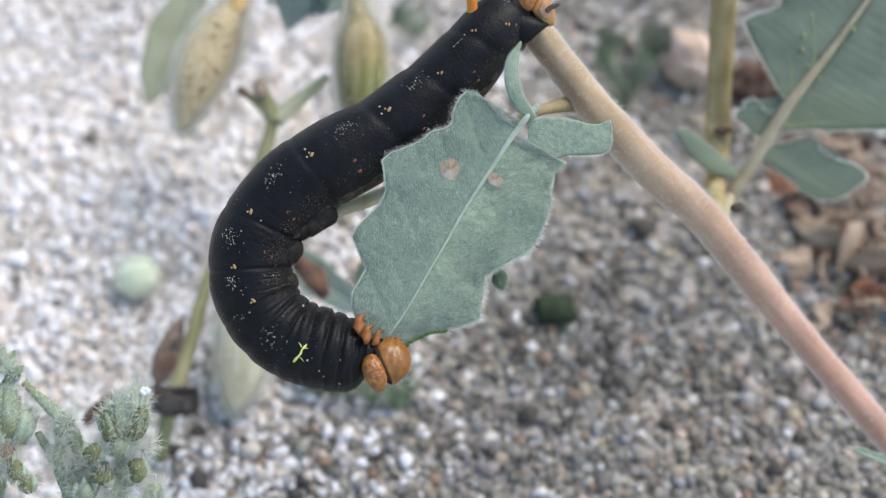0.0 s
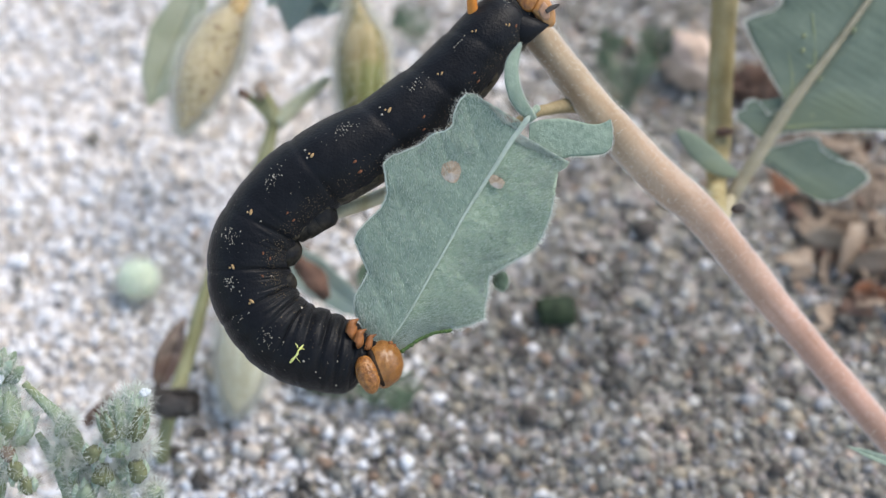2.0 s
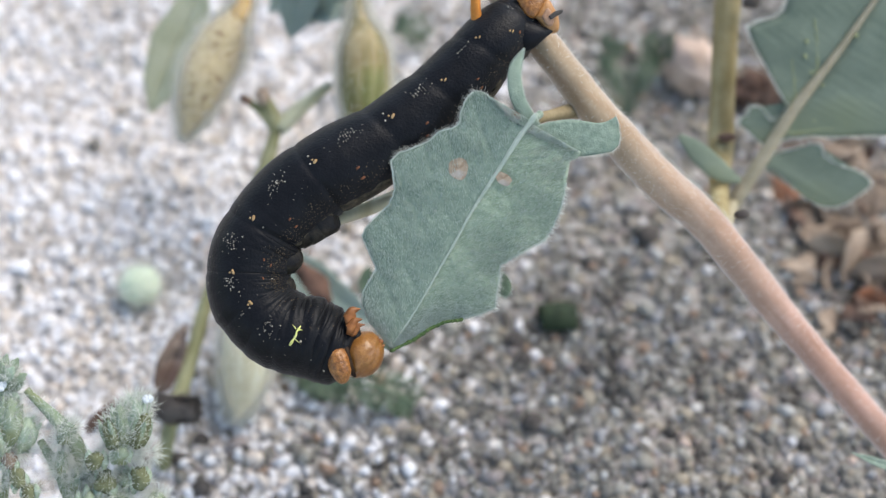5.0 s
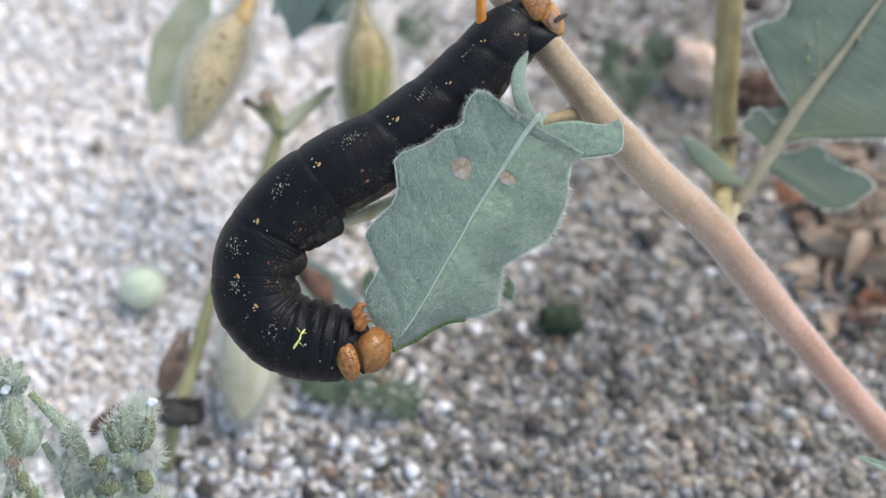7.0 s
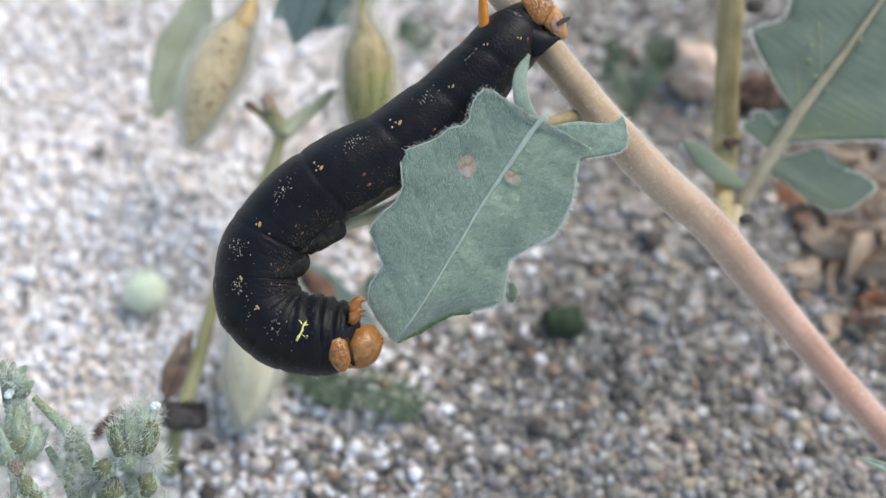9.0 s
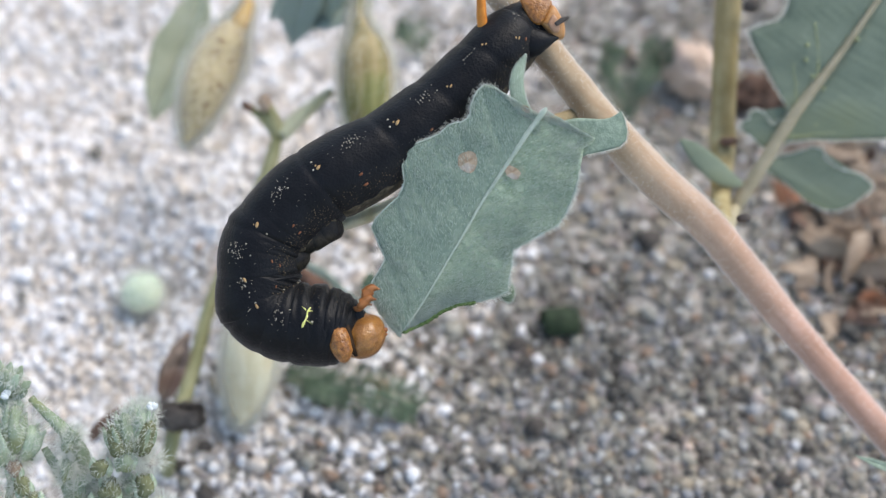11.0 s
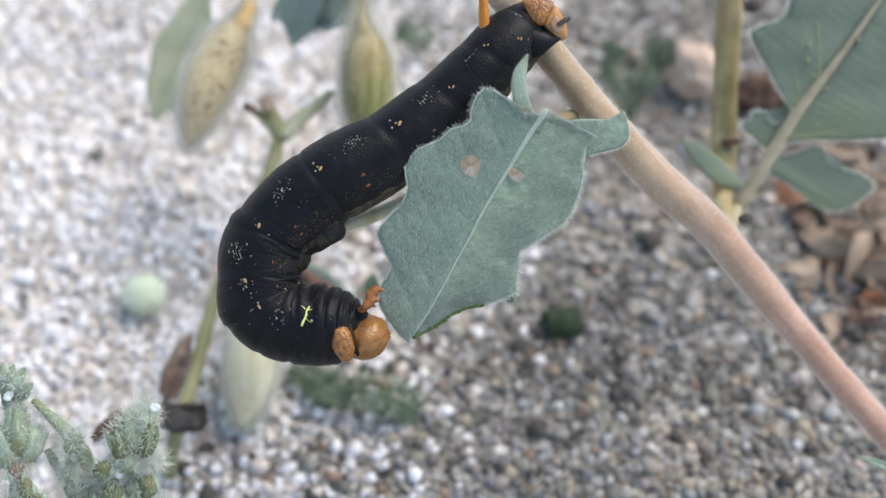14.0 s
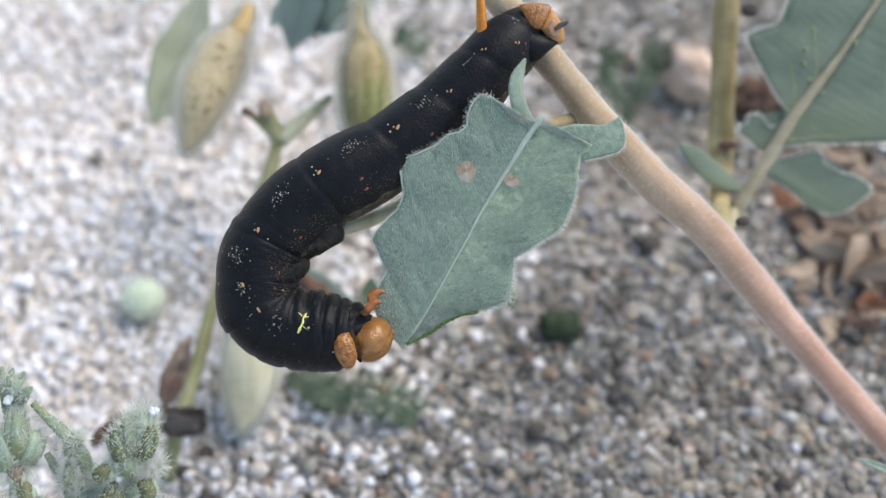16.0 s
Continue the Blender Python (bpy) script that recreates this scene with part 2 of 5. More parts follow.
def part(name, bm, material, parent=None, label="", origin=None, kind="", smooth=True):
    """Links a bmesh, built in world millimetres, as one mesh under a thing or part."""
    if origin is None:
        lo = Vector([min(v.co[i] for v in bm.verts) for i in range(3)])
        hi = Vector([max(v.co[i] for v in bm.verts) for i in range(3)])
        origin = (lo + hi) / 2
    origin = Vector(origin)
    for v in bm.verts:
        v.co = (v.co - origin) * MM
    for f in bm.faces:
        f.smooth = smooth
    mesh = bpy.data.meshes.new(name)
    bm.to_mesh(mesh)
    bm.free()
    mesh.materials.append(material)
    ob = new(name, mesh)
    HOME[ob] = origin
    ob.parent = parent
    ob.location = (origin - (HOME[parent] if parent else Vector())) * MM
    return tagged(ob, label, kind=kind)


def smooth_line(points, step=8):
    """A Catmull-Rom line through the points (tuples of any length)."""
    p = [np.array(q, float) for q in points]
    p = [2 * p[0] - p[1]] + p + [2 * p[-1] - p[-2]]
    out = []
    for i in range(1, len(p) - 2):
        for k in range(step):
            t = k / step
            out.append(0.5 * (2 * p[i] + (p[i + 1] - p[i - 1]) * t + (2 * p[i - 1] - 5 * p[i] + 4 * p[i + 1] - p[i + 2]) * t * t
                              + (3 * p[i] - p[i - 1] - 3 * p[i + 1] + p[i + 2]) * t ** 3))
    out.append(p[-2])
    return out


def rings(bm, line, sides, shape, caps=True):
    """Skins rings of verts along line; shape(i, a) gives the offset vector in (side, normal) at ring i and angle a."""
    rows, prev = [], None
    for i, c in enumerate(line):
        a, b = line[max(i - 1, 0)], line[min(i + 1, len(line) - 1)]
        t = (Vector(b) - Vector(a)).normalized()
        up = TOWARD - t * TOWARD.dot(t) if abs(TOWARD.dot(t)) < 0.95 else UP - t * UP.dot(t)
        up.normalize()
        side = t.cross(up)
        row = []
        for k in range(sides):
            s, n = shape(i, 2 * math.pi * k / sides)
            row.append(bm.verts.new(Vector(c) + side * s + up * n))
        rows.append(row)
    for r0, r1 in zip(rows, rows[1:]):
        for k in range(sides):
            bm.faces.new((r0[k], r0[(k + 1) % sides], r1[(k + 1) % sides], r1[k]))
    if caps:
        bm.faces.new(rows[0][::-1])
        bm.faces.new(rows[-1])
    return rows


def tube(points, radii, sides=12, step=8, rough=0.04, flat=1.0, bm=None, seed=0.0):
    bm = bm or bmesh.new()
    line = smooth_line([(*p, r) for p, r in zip(points, radii)], step)

    def shape(i, a):
        r = max(line[i][3], 0.02) * (1 + rough * noise.noise((line[i][0] * 0.4 + seed, line[i][2] * 0.4 + 2 * math.cos(a), 2 * math.sin(a))))
        return r * math.cos(a), r * math.sin(a) * flat

    rings(bm, [l[:3] for l in line], sides, shape)
    bmesh.ops.recalc_face_normals(bm, faces=bm.faces)
    return bm


def ball(bm, at, axis, length, width, seg=12, rows=8, lump=0.0, seed=0.0):
    """An egg-shaped lump about an axis."""
    axis = Vector(axis).normalized()
    x = axis.orthogonal().normalized()
    y = axis.cross(x)
    at = Vector(at)
    tip = [bm.verts.new(at + axis * (s * length / 2)) for s in (-1, 1)]
    loops = []
    for i in range(1, rows):
        th = math.pi * i / rows
        row = []
        for k in range(seg):
            a = 2 * math.pi * k / seg
            d = -axis * math.cos(th) * length / 2 + (x * math.cos(a) + y * math.sin(a)) * math.sin(th) * width / 2
            row.append(bm.verts.new(at + d * (1 + lump * noise.noise(d * 0.7 + Vector((seed, seed, 0))))))
        loops.append(row)
    for k in range(seg):
        j = (k + 1) % seg
        bm.faces.new((tip[0], loops[0][j], loops[0][k]))
        bm.faces.new((tip[1], loops[-1][k], loops[-1][j]))
        for r0, r1 in zip(loops, loops[1:]):
            bm.faces.new((r0[k], r0[j], r1[j], r1[k]))
    return bm


def spike(bm, at, way, length, width, bend=0.0):
    """One hair: a thin three-sided spike in two lengths."""
    way = Vector(way).normalized()
    x = way.orthogonal().normalized()
    y = way.cross(x)
    at = Vector(at)
    mid = at + way * length * 0.55 + x * bend * length * 0.15
    tip = at + way * length + x * bend * length * 0.5
    a = [bm.verts.new(at + (x * math.cos(q) + y * math.sin(q)) * width) for q in (0, 2.1, 4.2)]
    b = [bm.verts.new(mid + (x * math.cos(q) + y * math.sin(q)) * width * 0.7) for q in (0, 2.1, 4.2)]
    t = bm.verts.new(tip)
    for k in range(3):
        j = (k + 1) % 3
        bm.faces.new((a[k], a[j], b[j], b[k]))
        bm.faces.new((b[k], b[j], t))


def resample(points, count):
    p = [np.array(q, float) for q in points]
    d = np.concatenate([[0], np.cumsum([np.linalg.norm(b - a) for a, b in zip(p, p[1:])])])
    return [np.array([np.interp(s, d, [q[i] for q in p]) for i in range(len(p[0]))]) for s in np.linspace(0, d[-1], count)]


def rise(x, y, off, fold, wave, seed):
    """How far a leaf's face stands out of its plane."""
    vein = abs(((x + off * 0.75) * 0.19 + 0.3 * noise.noise((x * 0.1, y * 0.1, seed))) % 1.0 - 0.5)
    return fold * off - 0.13 * math.exp(-(vein / 0.06) ** 2) * min(1, off / 2) + wave * (noise.noise((x * 0.16, y * 0.16, seed)) + 0.18 * noise.noise((x * 0.5, y * 0.5, seed + 3))) * min(1, off / 3)


def blade(rib, edge, frame_m, fold=0.0, wave=0.3, count=70, across=10, thick=0.25, jag=0.12, seed=0.0, curl=0.0):
    """Half a leaf between its midrib and its edge, both in the leaf's own plane (millimetres along and aside). Returns the bmesh and its edge line."""
    bm = bmesh.new()
    edge = resample(edge, count)
    ribs = resample(smooth_line(rib, 6), 60)
    reach = rib[0][0]
    rows = {1: [], -1: []}
    line = []
    for i, e in enumerate(edge):
        reach = max(reach, min(max(e[0], 0), rib[-1][0]))
        goal = reach * 0.65 + 0.35 * (rib[0][0] + (rib[-1][0] - rib[0][0]) * i / (count - 1))
        if i == count - 1:
            goal = rib[-1][0]
        r = np.array([goal, np.interp(goal, [q[0] for q in ribs], [q[1] for q in ribs])])
        e = e + jag * np.array([noise.noise((i * 0.9, seed, 1)), noise.noise((i * 0.9, seed, 5))])
        for side in rows:
            row = []
            for k in range(across + 1):
                q = r + (e - r) * (k / across)
                off = abs(q[1] - np.interp(q[0], [p[0] for p in rib], [p[1] for p in rib]))
                h = rise(q[0], q[1], off, fold, wave, seed)
                h += curl * (k / across) ** 4 + side * thick / 2 * (1 if k < across else 0.5)
                row.append(bm.verts.new(frame_m @ Vector((q[0], q[1], h))))
            rows[side].append(row)
        line.append((rows[1][-1][-1].co.copy(), (frame_m.to_3x3() @ Vector((*(e - r), 0))).normalized()))
    for side in rows:
        for a, b in zip(rows[side], rows[side][1:]):
            for k in range(across):
                f = (a[k], a[k + 1], b[k + 1], b[k])
                bm.faces.new(f if side > 0 else f[::-1])
    for i in range(count - 1):
        for k in (0, across):
            bm.faces.new((rows[1][i][k], rows[-1][i][k], rows[-1][i + 1][k], rows[1][i + 1][k]))
    bmesh.ops.recalc_face_normals(bm, faces=bm.faces)
    return bm, line


def fringe(line, per, length, width, rnd, up=TOWARD):
    """Short hairs standing out along an edge."""
    bm = bmesh.new()
    for (a, na), (b, nb) in zip(line, line[1:]):
        for _ in range(per):
            f = rnd.random()
            way = na * 1.0 + up * rnd.uniform(-0.5, 0.6) + Vector([rnd.gauss(0, 0.35) for _ in range(3)])
            spike(bm, a.lerp(b, f), way, length * rnd.uniform(0.3, 1.2), width, rnd.uniform(-0.5, 0.5))
    return bm


def plane_at(base, tip, lean=0.0):
    """The axes of a leaf: x from base to tip, y aside, z out of its face towards the open side."""
    x = (Vector(tip) - Vector(base)).normalized()
    z = (TOWARD - x * TOWARD.dot(x)).normalized()
    z = Matrix.Rotation(radians(lean), 3, x) @ z
    y = z.cross(x)
    m = Matrix((x, y, z)).transposed().to_4x4()
    m.translation = Vector(base)
    return m


def lamina(outline, frame_m, thick=0.3, seed=0.0):
    """A flat leaf lobe of some thickness from its outline in the leaf's own plane. Returns the bmesh and its edge line."""
    bm = bmesh.new()
    pts = [Vector((p[0] + 0.15 * noise.noise((k * 0.6, seed, 1)), p[1] + 0.15 * noise.noise((k * 0.6, seed, 4)), 0.25 * noise.noise((p[0] * 0.3, p[1] * 0.3, seed)))) for k, p in enumerate(smooth_line(outline + outline[:1], 6)[:-1])]
    mid = sum(pts, Vector()) / len(pts)
    faces = [[bm.verts.new(frame_m @ (p + Vector((0, 0, h)))) for p in pts] for h in (thick / 2, -thick / 2)]
    line = [(frame_m @ p, (frame_m.to_3x3() @ (p - mid)).normalized()) for p in pts]
    n = len(pts)
    for k in range(n):
        bm.faces.new((faces[0][k], faces[1][k], faces[1][(k + 1) % n], faces[0][(k + 1) % n]))
    bm.faces.new(faces[0])
    bm.faces.new(faces[1][::-1])
    bmesh.ops.triangulate(bm, faces=[f for f in bm.faces if len(f.verts) > 4], ngon_method="EAR_CLIP")
    bmesh.ops.recalc_face_normals(bm, faces=bm.faces)
    return bm, line


# ---- ground ----
def uneven(x, y):
    return 2.2 * noise.noise((x * 0.03, y * 0.03, 0)) + 0.9 * noise.noise((x * 0.11, y * 0.11, 4))


def ground():
    bm = bmesh.new()
    ticks = [-20000, -4000, -900, -400] + list(range(-240, 241, 6)) + [400, 900, 4000, 20000]
    grid = [[bm.verts.new((x, y + 200, uneven(x, y + 200) if abs(x) < 300 and abs(y) < 300 else 0)) for x in ticks] for y in ticks]
    for a, b in zip(grid, grid[1:]):
        for k in range(len(ticks) - 1):
            bm.faces.new((a[k], a[k + 1], b[k + 1], b[k]))
    part("ground", bm, M_SAND, None, "pale coarse sand with grey and tan grains", (0, 200, 0), "structure")


def grains():
    """Loose grains over the open stretch of sand, joined."""
    rng = np.random.default_rng(3)
    n = 46000
    y = rng.uniform(62, 262, n)
    x = rng.uniform(-1, 1, n) * (58 + y * 0.29)
    size = np.clip(rng.lognormal(-0.36, 0.36, n), 0.32, 1.9)
    z = np.array([uneven(a, b) for a, b in zip(x, y)]) + size * rng.uniform(-0.1, 0.6, n)
    g = (1 + 5 ** 0.5) / 2
    ico = np.array([(-1, g, 0), (1, g, 0), (-1, -g, 0), (1, -g, 0), (0, -1, g), (0, 1, g), (0, -1, -g), (0, 1, -g), (g, 0, -1), (g, 0, 1), (-g, 0, -1), (-g, 0, 1)]) / 1.9
    tri = np.array(
        [0, 11, 5, 0, 5, 1, 0, 1, 7, 0, 7, 10, 0, 10, 11, 1, 5, 9, 5, 11, 4, 11, 10, 2, 10, 7, 6, 7, 1, 8, 3, 9, 4, 3, 4, 2, 3, 2, 6, 3, 6, 8, 3, 8, 9, 4, 9, 5, 2, 4, 11, 6, 2, 10, 8, 6, 7, 9, 8, 1])
    v = ico[None] * (1 + rng.uniform(-0.28, 0.28, (n, 12, 1))) * rng.uniform(0.7, 1.25, (n, 1, 3)) * size[:, None, None]
    ang = rng.uniform(0, 6.28, n)
    c, s = np.cos(ang)[:, None], np.sin(ang)[:, None]
    vx, vy, vz = v[..., 0] * c - v[..., 1] * s, v[..., 0] * s + v[..., 1] * c, v[..., 2] * 0.85
    clump = np.array([noise.noise((a * 0.1, b * 0.1, 9)) for a, b in zip(x, y)])
    # pale share grows to the far left, partly putting brighter light into the mix
    pale = rng.uniform(0, 1, n) < np.clip(0.36 + 0.35 * clump - x / 62 + (y - 150) / 230, 0.03, 0.97)
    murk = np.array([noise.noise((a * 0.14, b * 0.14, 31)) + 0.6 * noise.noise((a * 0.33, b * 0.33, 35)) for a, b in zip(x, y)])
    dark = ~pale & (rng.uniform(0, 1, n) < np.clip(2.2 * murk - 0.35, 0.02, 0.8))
    co = np.stack([vx + x[:, None], vy + y[:, None], vz + z[:, None]], -1)* MM
    lay_grains(co[pale], tri, M_GRAIN_PALE, "coarse pale quartz sand grains")
    lay_grains(co[~pale & ~dark], tri, M_GRAIN, "coarse grey and tan sand grains")
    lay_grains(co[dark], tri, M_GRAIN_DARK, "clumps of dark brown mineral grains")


def lay_grains(co, tri, material, label):
    n = len(co)
    co = co.reshape(-1, 3)
    faces = (tri[None] + 12 * np.arange(n)[:, None]).ravel()
    mesh = bpy.data.meshes.new("sand_grains")
    mesh.vertices.add(len(co))
    mesh.vertices.foreach_set("co", co.astype(np.float32).ravel())
    mesh.loops.add(len(faces))
    mesh.loops.foreach_set("vertex_index", faces.astype(np.int32))
    mesh.polygons.add(len(faces) // 3)
    mesh.polygons.foreach_set("loop_start", np.arange(0, len(faces), 3, dtype=np.int32))
    mesh.update(calc_edges=True)
    mesh.materials.append(material)
    tagged(new("sand_grains", mesh), label, "sand", kind="stuff")


ground()
grains()


# ---- the plant ----
plant = thing("plant", (103.92, 68.30, -2.00), "grey-green felted desert plant with hanging seed pods", "plant")


def stems():
    b = tube([(-0.31, 135.05, 94.91), (4.63, 132.73, 85.97), (9.59, 129.86, 80.29), (15.86, 125.01, 74.46), (21.98, 119.36, 69.28), (28.41, 115.02, 63.80), (33.79, 111.77, 59.69), (38.74, 109.28, 56.12), (47.23, 103.22, 48.21), (56.59, 96.26, 39.67), (67.83, 87.93, 30.18), (80.52, 80.51, 17.66), (93.34, 73.58, 3.04), (103.92, 68.30, -2.00)],
             [2.2, 2.3, 2.3, 2.4, 2.65, 2.9, 2.9, 2.75, 2.65, 2.35, 2.3, 2.3, 2.4, 2.6], 24, 10, 0.06)
    stem = part("main_stem", b, M_STEM, plant, "tan stem flushed with pink")
    rnd = random.Random(2)
    bm = bmesh.new()
    for v in stem.data.vertices:
        # extra down on the upper right flank puts its pale skylight into the shape
        for _ in range(2 + int(6 * max(0.0, v.normal.dot(RIGHT * 0.6 + UP * 0.8)))):
            spike(bm, v.co / MM + HOME[stem] + Vector([rnd.gauss(0, 0.25) for _ in range(3)]), v.normal + Vector([rnd.gauss(0, 0.5) for _ in range(3)]), rnd.uniform(0.25, 0.7), 0.018, rnd.uniform(-1, 1))
    part("hairs", bm, M_HAIR, stem, "fine white down, thickened on the lit side", kind="stuff")
    part("side_branch", tube([(21.09, 121.64, 67.22), (18.26, 119.43, 69.32), (15.27, 116.95, 71.25), (12.23, 113.56, 73.76), (6.91, 111.79, 70.09)],
                             [1.5, 1.15, 0.85, 0.8, 0.9], 12, 8), M_STALK_TAN, plant, "thin straw-coloured stalk")
    part("side_branch", tube([(7.07, 111.86, 70.13), (-1.96, 110.05, 65.20), (-8.55, 108.12, 62.63), (-15.03, 105.57, 62.06), (-18.3, 105.03, 61.69)], [0.88, 1.1, 1.1, 1.0, 0.6], 12, 8), M_POD_PALE, plant, "thin pale yellow-green stalk")
    part("petiole", tube([(13.10, 113.73, 75.11), (12.17, 111.76, 76.16), (11.25, 109.61, 77.10)], [0.55, 0.5, 0.35], 10, 8), M_LEAF, plant, "pale leaf stalk")
    part("back_stem", tube([(48.16, 164.44, 67.88), (48.38, 158.93, 60.37), (48.39, 151.60, 51.57), (48.26, 143.31, 43.32), (48.28, 139.10, 39.16), (46.32, 127.47, 39.55), (43.14, 114.22, 48.59), (43.26, 107.82, 51.43)],
                           [2.0, 2.15, 2.2, 2.15, 2.3, 1.7, 1.6, 1.6], 16, 8, 0.06), M_STALK, plant, "upright straw-yellow stem")
    part("upper_branch", tube([(2.81, 134.12, 91.82), (-3.78, 149.10, 81.56), (-13.57, 163.22, 69.47), (-24.35, 172.46, 61.29), (-35.45, 177.23, 56.08), (-48.27, 180.20, 49.62)], [1.8, 1.6, 1.4, 1.3, 1.1, 0.8], 12, 8), M_STALK, plant)
    part("leaf_stalk", tube([(43.80, 113.11, 49.03), (46.24, 120.12, 42.95), (49.33, 127.72, 36.07)], [1.0, 1.1, 1.2], 10, 6), M_RIB_TAN, plant)
    for at, l, w in (((45.07, 111.85, 54.25), 2.4, 1.5), ((51.74, 153.49, 58.99), 3.0, 2.2)):
        b = ball(bmesh.new(), at, RIGHT + UP * 0.2, l, w, 10, 6, 0.4, at[0])
        part("stem_node", b, M_DARK, plant, "dark withered stub")
    node = bmesh.new()
    ball(node, (48.68, 137.80, 41.90), UP, 1.6, 3.0, 10, 6, 0.3, 1)
    part("stem_node", node, M_BROWN, plant, "dark leaf scar")


stems()


def front_leaf():
    rnd = random.Random(5)
    m = plane_at((11.12, 108.35, 78.66), (-6.32, 86.65, 58.58))
    rib = [(0.0, 0.0), (3.12, -0.35), (7.63, -0.5), (12.22, -0.71), (15.85, -0.79), (19.84, -0.67), (23.65, -0.67), (28.42, -0.6), (33.07, -0.7), (36.9, -1.1)]
    left = [(0.0, 0.0), (1.29, -1.89), (1.35, -3.62), (0.43, -5.94), (0.3, -7.8), (0.73, -8.69), (2.06, -9.15), (3.88, -8.95), (5.26, -8.31), (6.41, -8.61), (7.68, -10.0), (9.68, -10.69), (11.39, -11.92), (12.94, -13.34), (14.56, -13.82), (16.26, -12.47), (17.91, -11.32), (20.05, -11.15), (22.27, -11.83), (24.18, -12.3), (25.7, -12.15), (26.8, -10.75), (27.8, -9.35), (28.64, -8.3), (30.48, -8.25), (32.42, -8.25), (34.2, -7.3), (35.6, -5.3), (36.6, -3.0), (36.9, -1.1)]
    right = [(3.5, -0.4), (3.3, 1.04), (3.0, 2.78), (2.7, 4.62), (2.4, 5.98), (2.2, 6.62), (2.21, 7.89), (3.09, 7.89), (4.03, 7.22), (6.48, 8.17), (9.83, 9.29), (12.69, 9.76), (15.15, 9.72), (17.47, 8.25), (19.8, 6.94), (21.14, 6.22), (22.89, 7.08), (25.15, 7.88), (26.72, 8.6), (28.5, 7.3), (30.6, 5.2), (32.0, 3.5), (33.8, 2.2), (36.0, 1.2), (39.4, -1.0)]
    RIB_AT = lambda x: float(np.interp(x, [r[0] for r in rib], [r[1] for r in rib]))
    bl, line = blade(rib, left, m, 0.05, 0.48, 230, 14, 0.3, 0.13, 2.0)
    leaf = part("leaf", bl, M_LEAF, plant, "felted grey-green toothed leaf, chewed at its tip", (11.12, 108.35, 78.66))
    part("hairs", fringe(line[30:104], 4, 0.95, 0.018, rnd), M_HAIR, leaf, "white edge hairs", kind="stuff")
    part("hairs", fringe(line[104:-4], 3, 0.45, 0.018, rnd), M_HAIR, leaf, "white edge hairs", kind="stuff")
    part("margin", tube([p for p, _ in line[40:-16:2]], [0.1] * len(line[40:-16:2]), 7, 2, 0.5), M_FELT, leaf, "pale felted margin")
    # the right half wears the lit copy of the leaf colour
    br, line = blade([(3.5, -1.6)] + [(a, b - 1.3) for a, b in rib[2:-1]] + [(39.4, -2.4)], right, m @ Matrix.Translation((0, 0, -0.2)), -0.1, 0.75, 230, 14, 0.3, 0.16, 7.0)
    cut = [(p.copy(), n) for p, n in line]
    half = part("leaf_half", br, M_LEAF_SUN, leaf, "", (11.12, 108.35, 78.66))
    part("hairs", fringe(line[62:-44], 8, 0.95, 0.022, rnd), M_HAIR, half, "white edge hairs", kind="stuff")
    part("margin", tube([p for p, _ in cut[60:-50:2]], [0.13] * len(cut[60:-50:2]), 7, 2, 0.5), M_FELT, half, "pale felted margin")
    part("midrib", tube([m @ Vector((a, b - 0.06, 0.06 + 0.008 * min(a, 9))) for a, b in [(-0.9, 0.1)] + rib], [0.12, 0.38, 0.36, 0.29, 0.23, 0.19] + [0.17 - 0.015 * k for k in range(len(rib) - 6)] + [0.05], 10, 6, 0.04, 0.55), M_RIB, leaf, "pale raised midrib")
    for (a, b), w, h, own, fold, seed, wave in (((10.87, -5.35), 1.5, 1.4, leaf, 0.05, 2.0, 0.48), ((9.0, 0.45), 0.75, 1.35, leaf, 0.0, 7.0, 0.4), ((0.75, -2.3), 0.45, 0.7, leaf, 0.05, 2.0, 0.48)):
        bm = bmesh.new()
        centre = bm.verts.new(m @ Vector((a, b, rise(a, b, abs(b - RIB_AT(a)) , fold, wave, seed) + 0.24)))
        ringed = []
        for k in range(22):
            q = 2 * math.pi * k / 22
            r = 1 + 0.22 * noise.noise((math.cos(q) * 1.5, math.sin(q) * 1.5, a))
            x, y = a + w * r * math.cos(q + 0.5), b + h * r * math.sin(q + 0.5)
            ringed.append(bm.verts.new(m @ Vector((x, y, rise(x, y, abs(y - RIB_AT(x)), fold, wave, seed) + 0.2))))
        for k in range(22):
            bm.faces.new((centre, ringed[k], ringed[(k + 1) % 22]))
        part("dead_patch", bm, M_BLOTCH, own, "tan dead patch")
    for own, edge, fold, seed, sgn in ((leaf, left, 0.05, 2.0, -1), (half, right, -0.1, 7.0, 1)):
        bm = bmesh.new()
        rim = resample(edge, 400)
        for _ in range(9000 if sgn < 0 else 15000):
            e = rim[rnd.randrange(20, 400)]
            f = rnd.random() ** 0.6
            x = e[0] * f + (1 - f) * min(max(e[0], 0), rib[-1][0])
            y = e[1] * f + (1 - f) * RIB_AT(x)
            h = rise(x, y, abs(y - RIB_AT(x)), fold, 0.48 if sgn < 0 else 0.75, seed) + (0.15 if sgn < 0 else -0.05)
            way = m.to_3x3() @ Vector((rnd.gauss(0.8, 0.35), rnd.gauss(-0.6 * sgn, 0.35), rnd.uniform(0.1, 0.4)))
            spike(bm, m @ Vector((x, y, h)), way, rnd.uniform(0.25, 0.65), 0.02, rnd.uniform(-1, 1))
        part("hairs", bm, M_FELT, own, "fine white surface hairs", kind="stuff")
